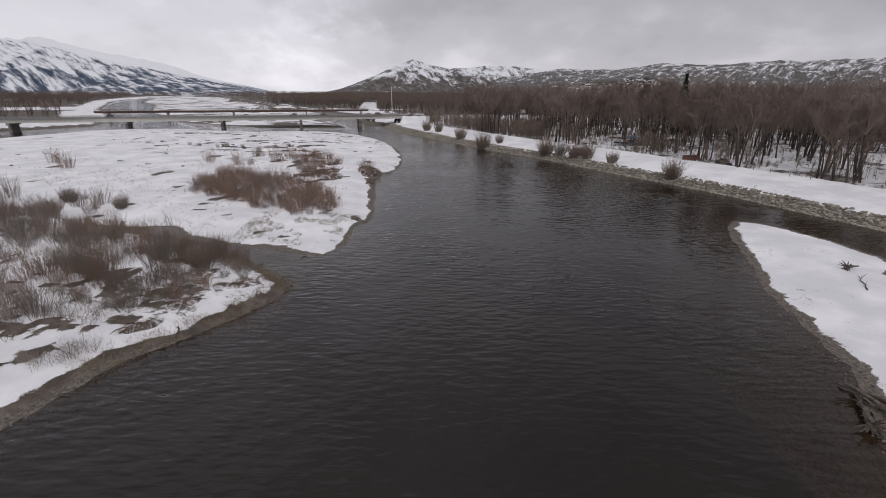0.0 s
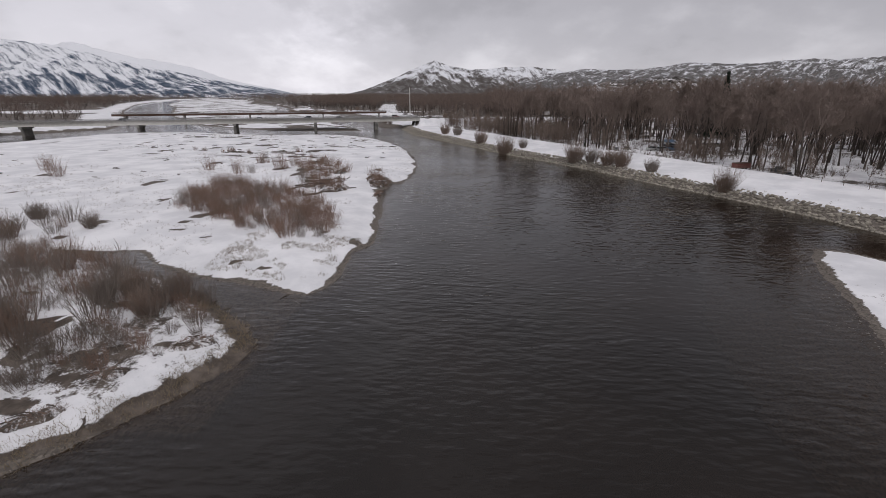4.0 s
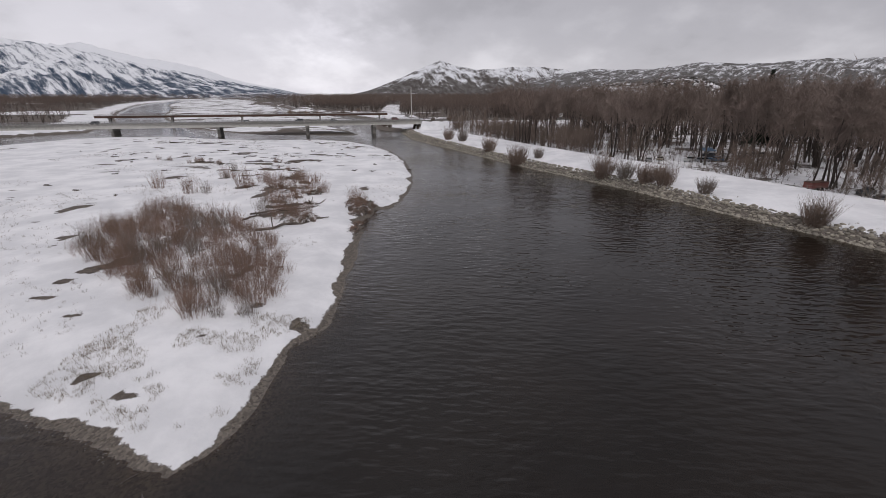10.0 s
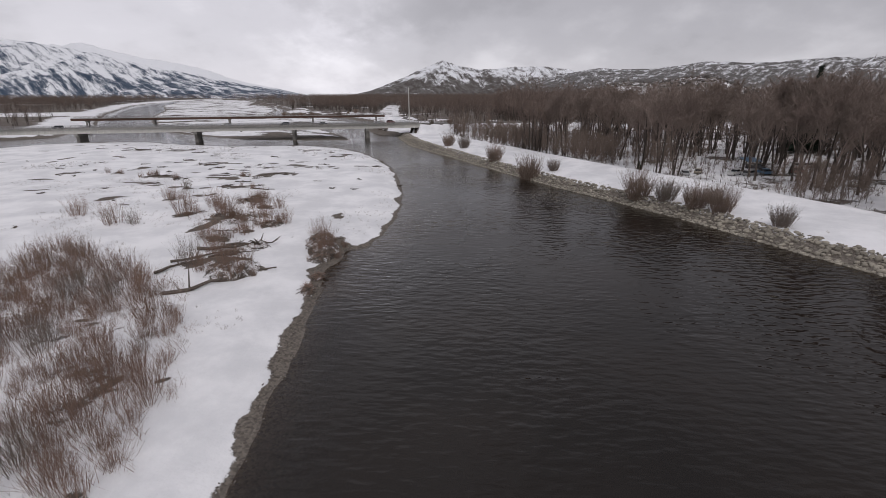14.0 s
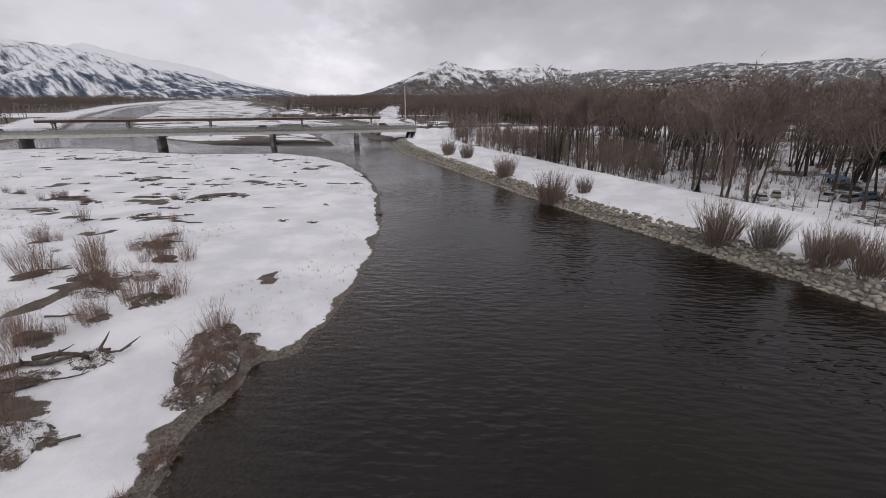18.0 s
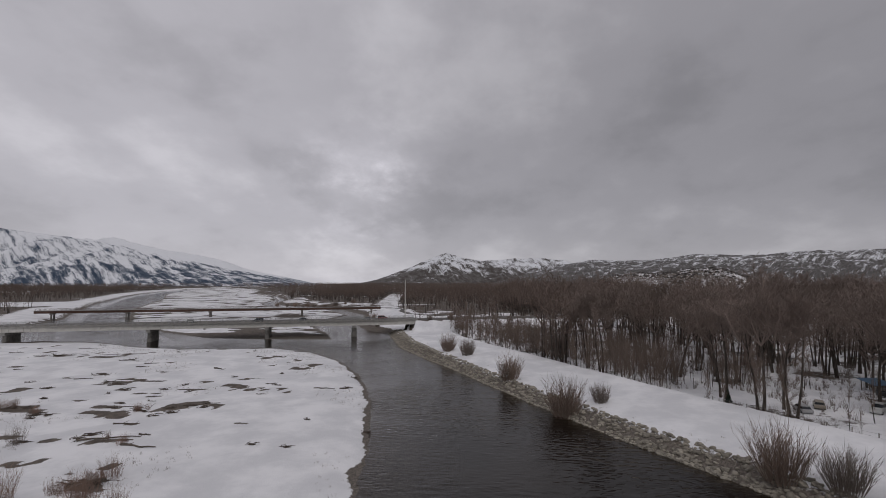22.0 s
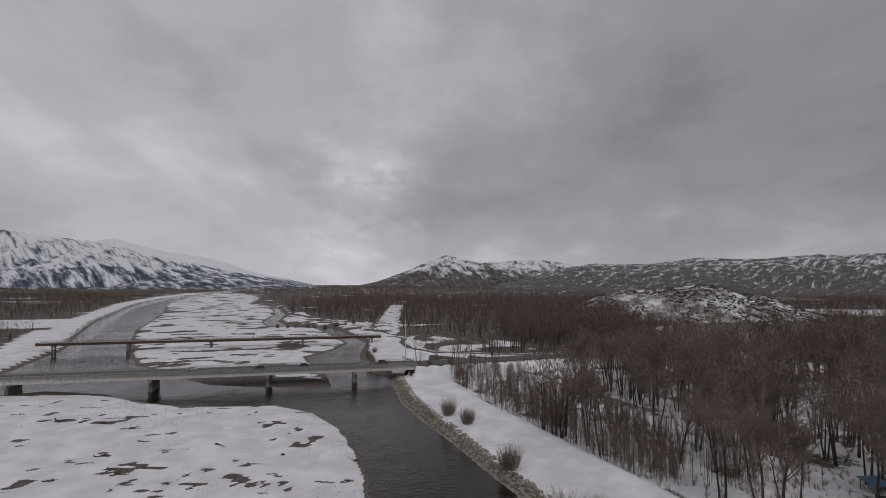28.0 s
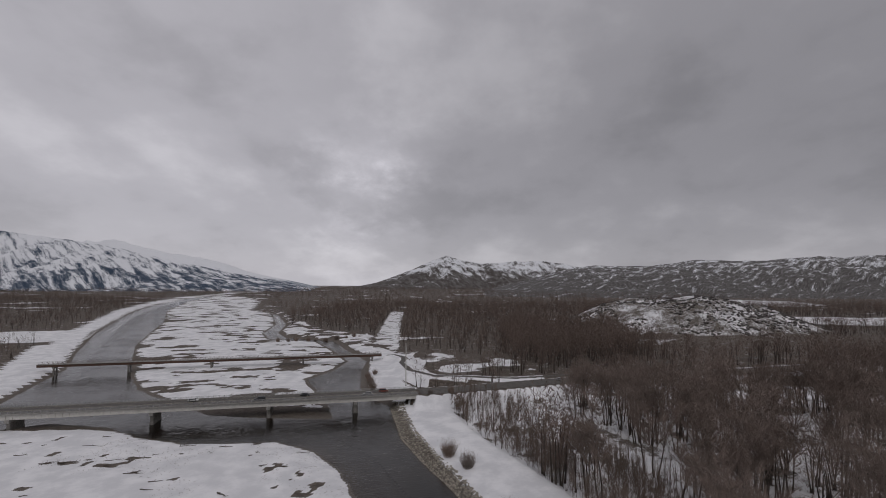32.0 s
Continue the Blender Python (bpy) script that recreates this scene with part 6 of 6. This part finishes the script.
mast = thing("light_mast", "tall thin grey mast beside the bridge approach", "pole", m=pose(-42, 357, ground_z(-42, 357)))
b = Mesh()
b.tube([Vector((0, 0, -0.5)), Vector((0, 0, 12)), Vector((0, 0, 24))], [0.36, 0.30, 0.22], 8)
part("shaft", b, GIRDER, mast)
b = Mesh()
b.tube([Vector((-0.9, 0, 23.3)), Vector((0.9, 0, 23.3))], [0.06, 0.06], 5)
part("crossarm", b, POLE, mast)
b = Mesh()
b.tube([Vector((0, 0, -0.2)), Vector((0, 0, 0.5))], [0.42, 0.40], 10)
part("footing", b, CONCRETE, mast)
for x, y, h in ((345, 640, 15), (190, 640, 14)):
    up_ = thing("utility_pole", "wooden utility pole beyond the woods", "pole", "utility poles", pose(x, y, ground_z(x, y)))
    b = Mesh()
    b.tube([Vector((0, 0, -0.5)), Vector((0, 0, h))], [0.2, 0.13], 7)
    part("shaft", b, POLE, up_)
    b = Mesh()
    b.box((-1.3, -0.07, h - 1.1), (1.3, 0.07, h - 0.94))
    part("crossarm", b, POLE, up_)

# brush on the root mound and round the abutment
for k, (x, y, s) in enumerate(((-22, 119, 0.7), (-20.5, 116, 0.6), (-23, 121.5, 0.6), (-21.5, 114.5, 0.5))):
    stand_shrub(UPRIGHT, k, x, y, s, "low reddish brush on an eroding root mound", "brush on the root mound", "brush_clump")
for k, (x, y, s) in enumerate(((-60, 352, 1.6), (-63, 361, 1.7), (-66, 370, 1.6), (-70, 382, 1.5), (-55, 343, 1.3), (-68, 392, 1.4), (-24, 322, 1.1), (-14, 326, 1.3), (-8, 318, 1.2))):
    stand_shrub(ROUND, k, x, y, s, "dense leafless brush beside the bridge approach", "brush round the bridge approach")
far_brush = [(-205 + 9 * k + rng.uniform(-2, 2), 548 + 0.4 * 9 * k + rng.uniform(-6, 6)) for k in range(9)]
for k, (x, y) in enumerate(far_brush):
    stand_shrub(ROUND, k, x, y, rng.uniform(1.2, 2.0), "dark willow clump on the upstream gravel bar", "willows on the upstream bar")
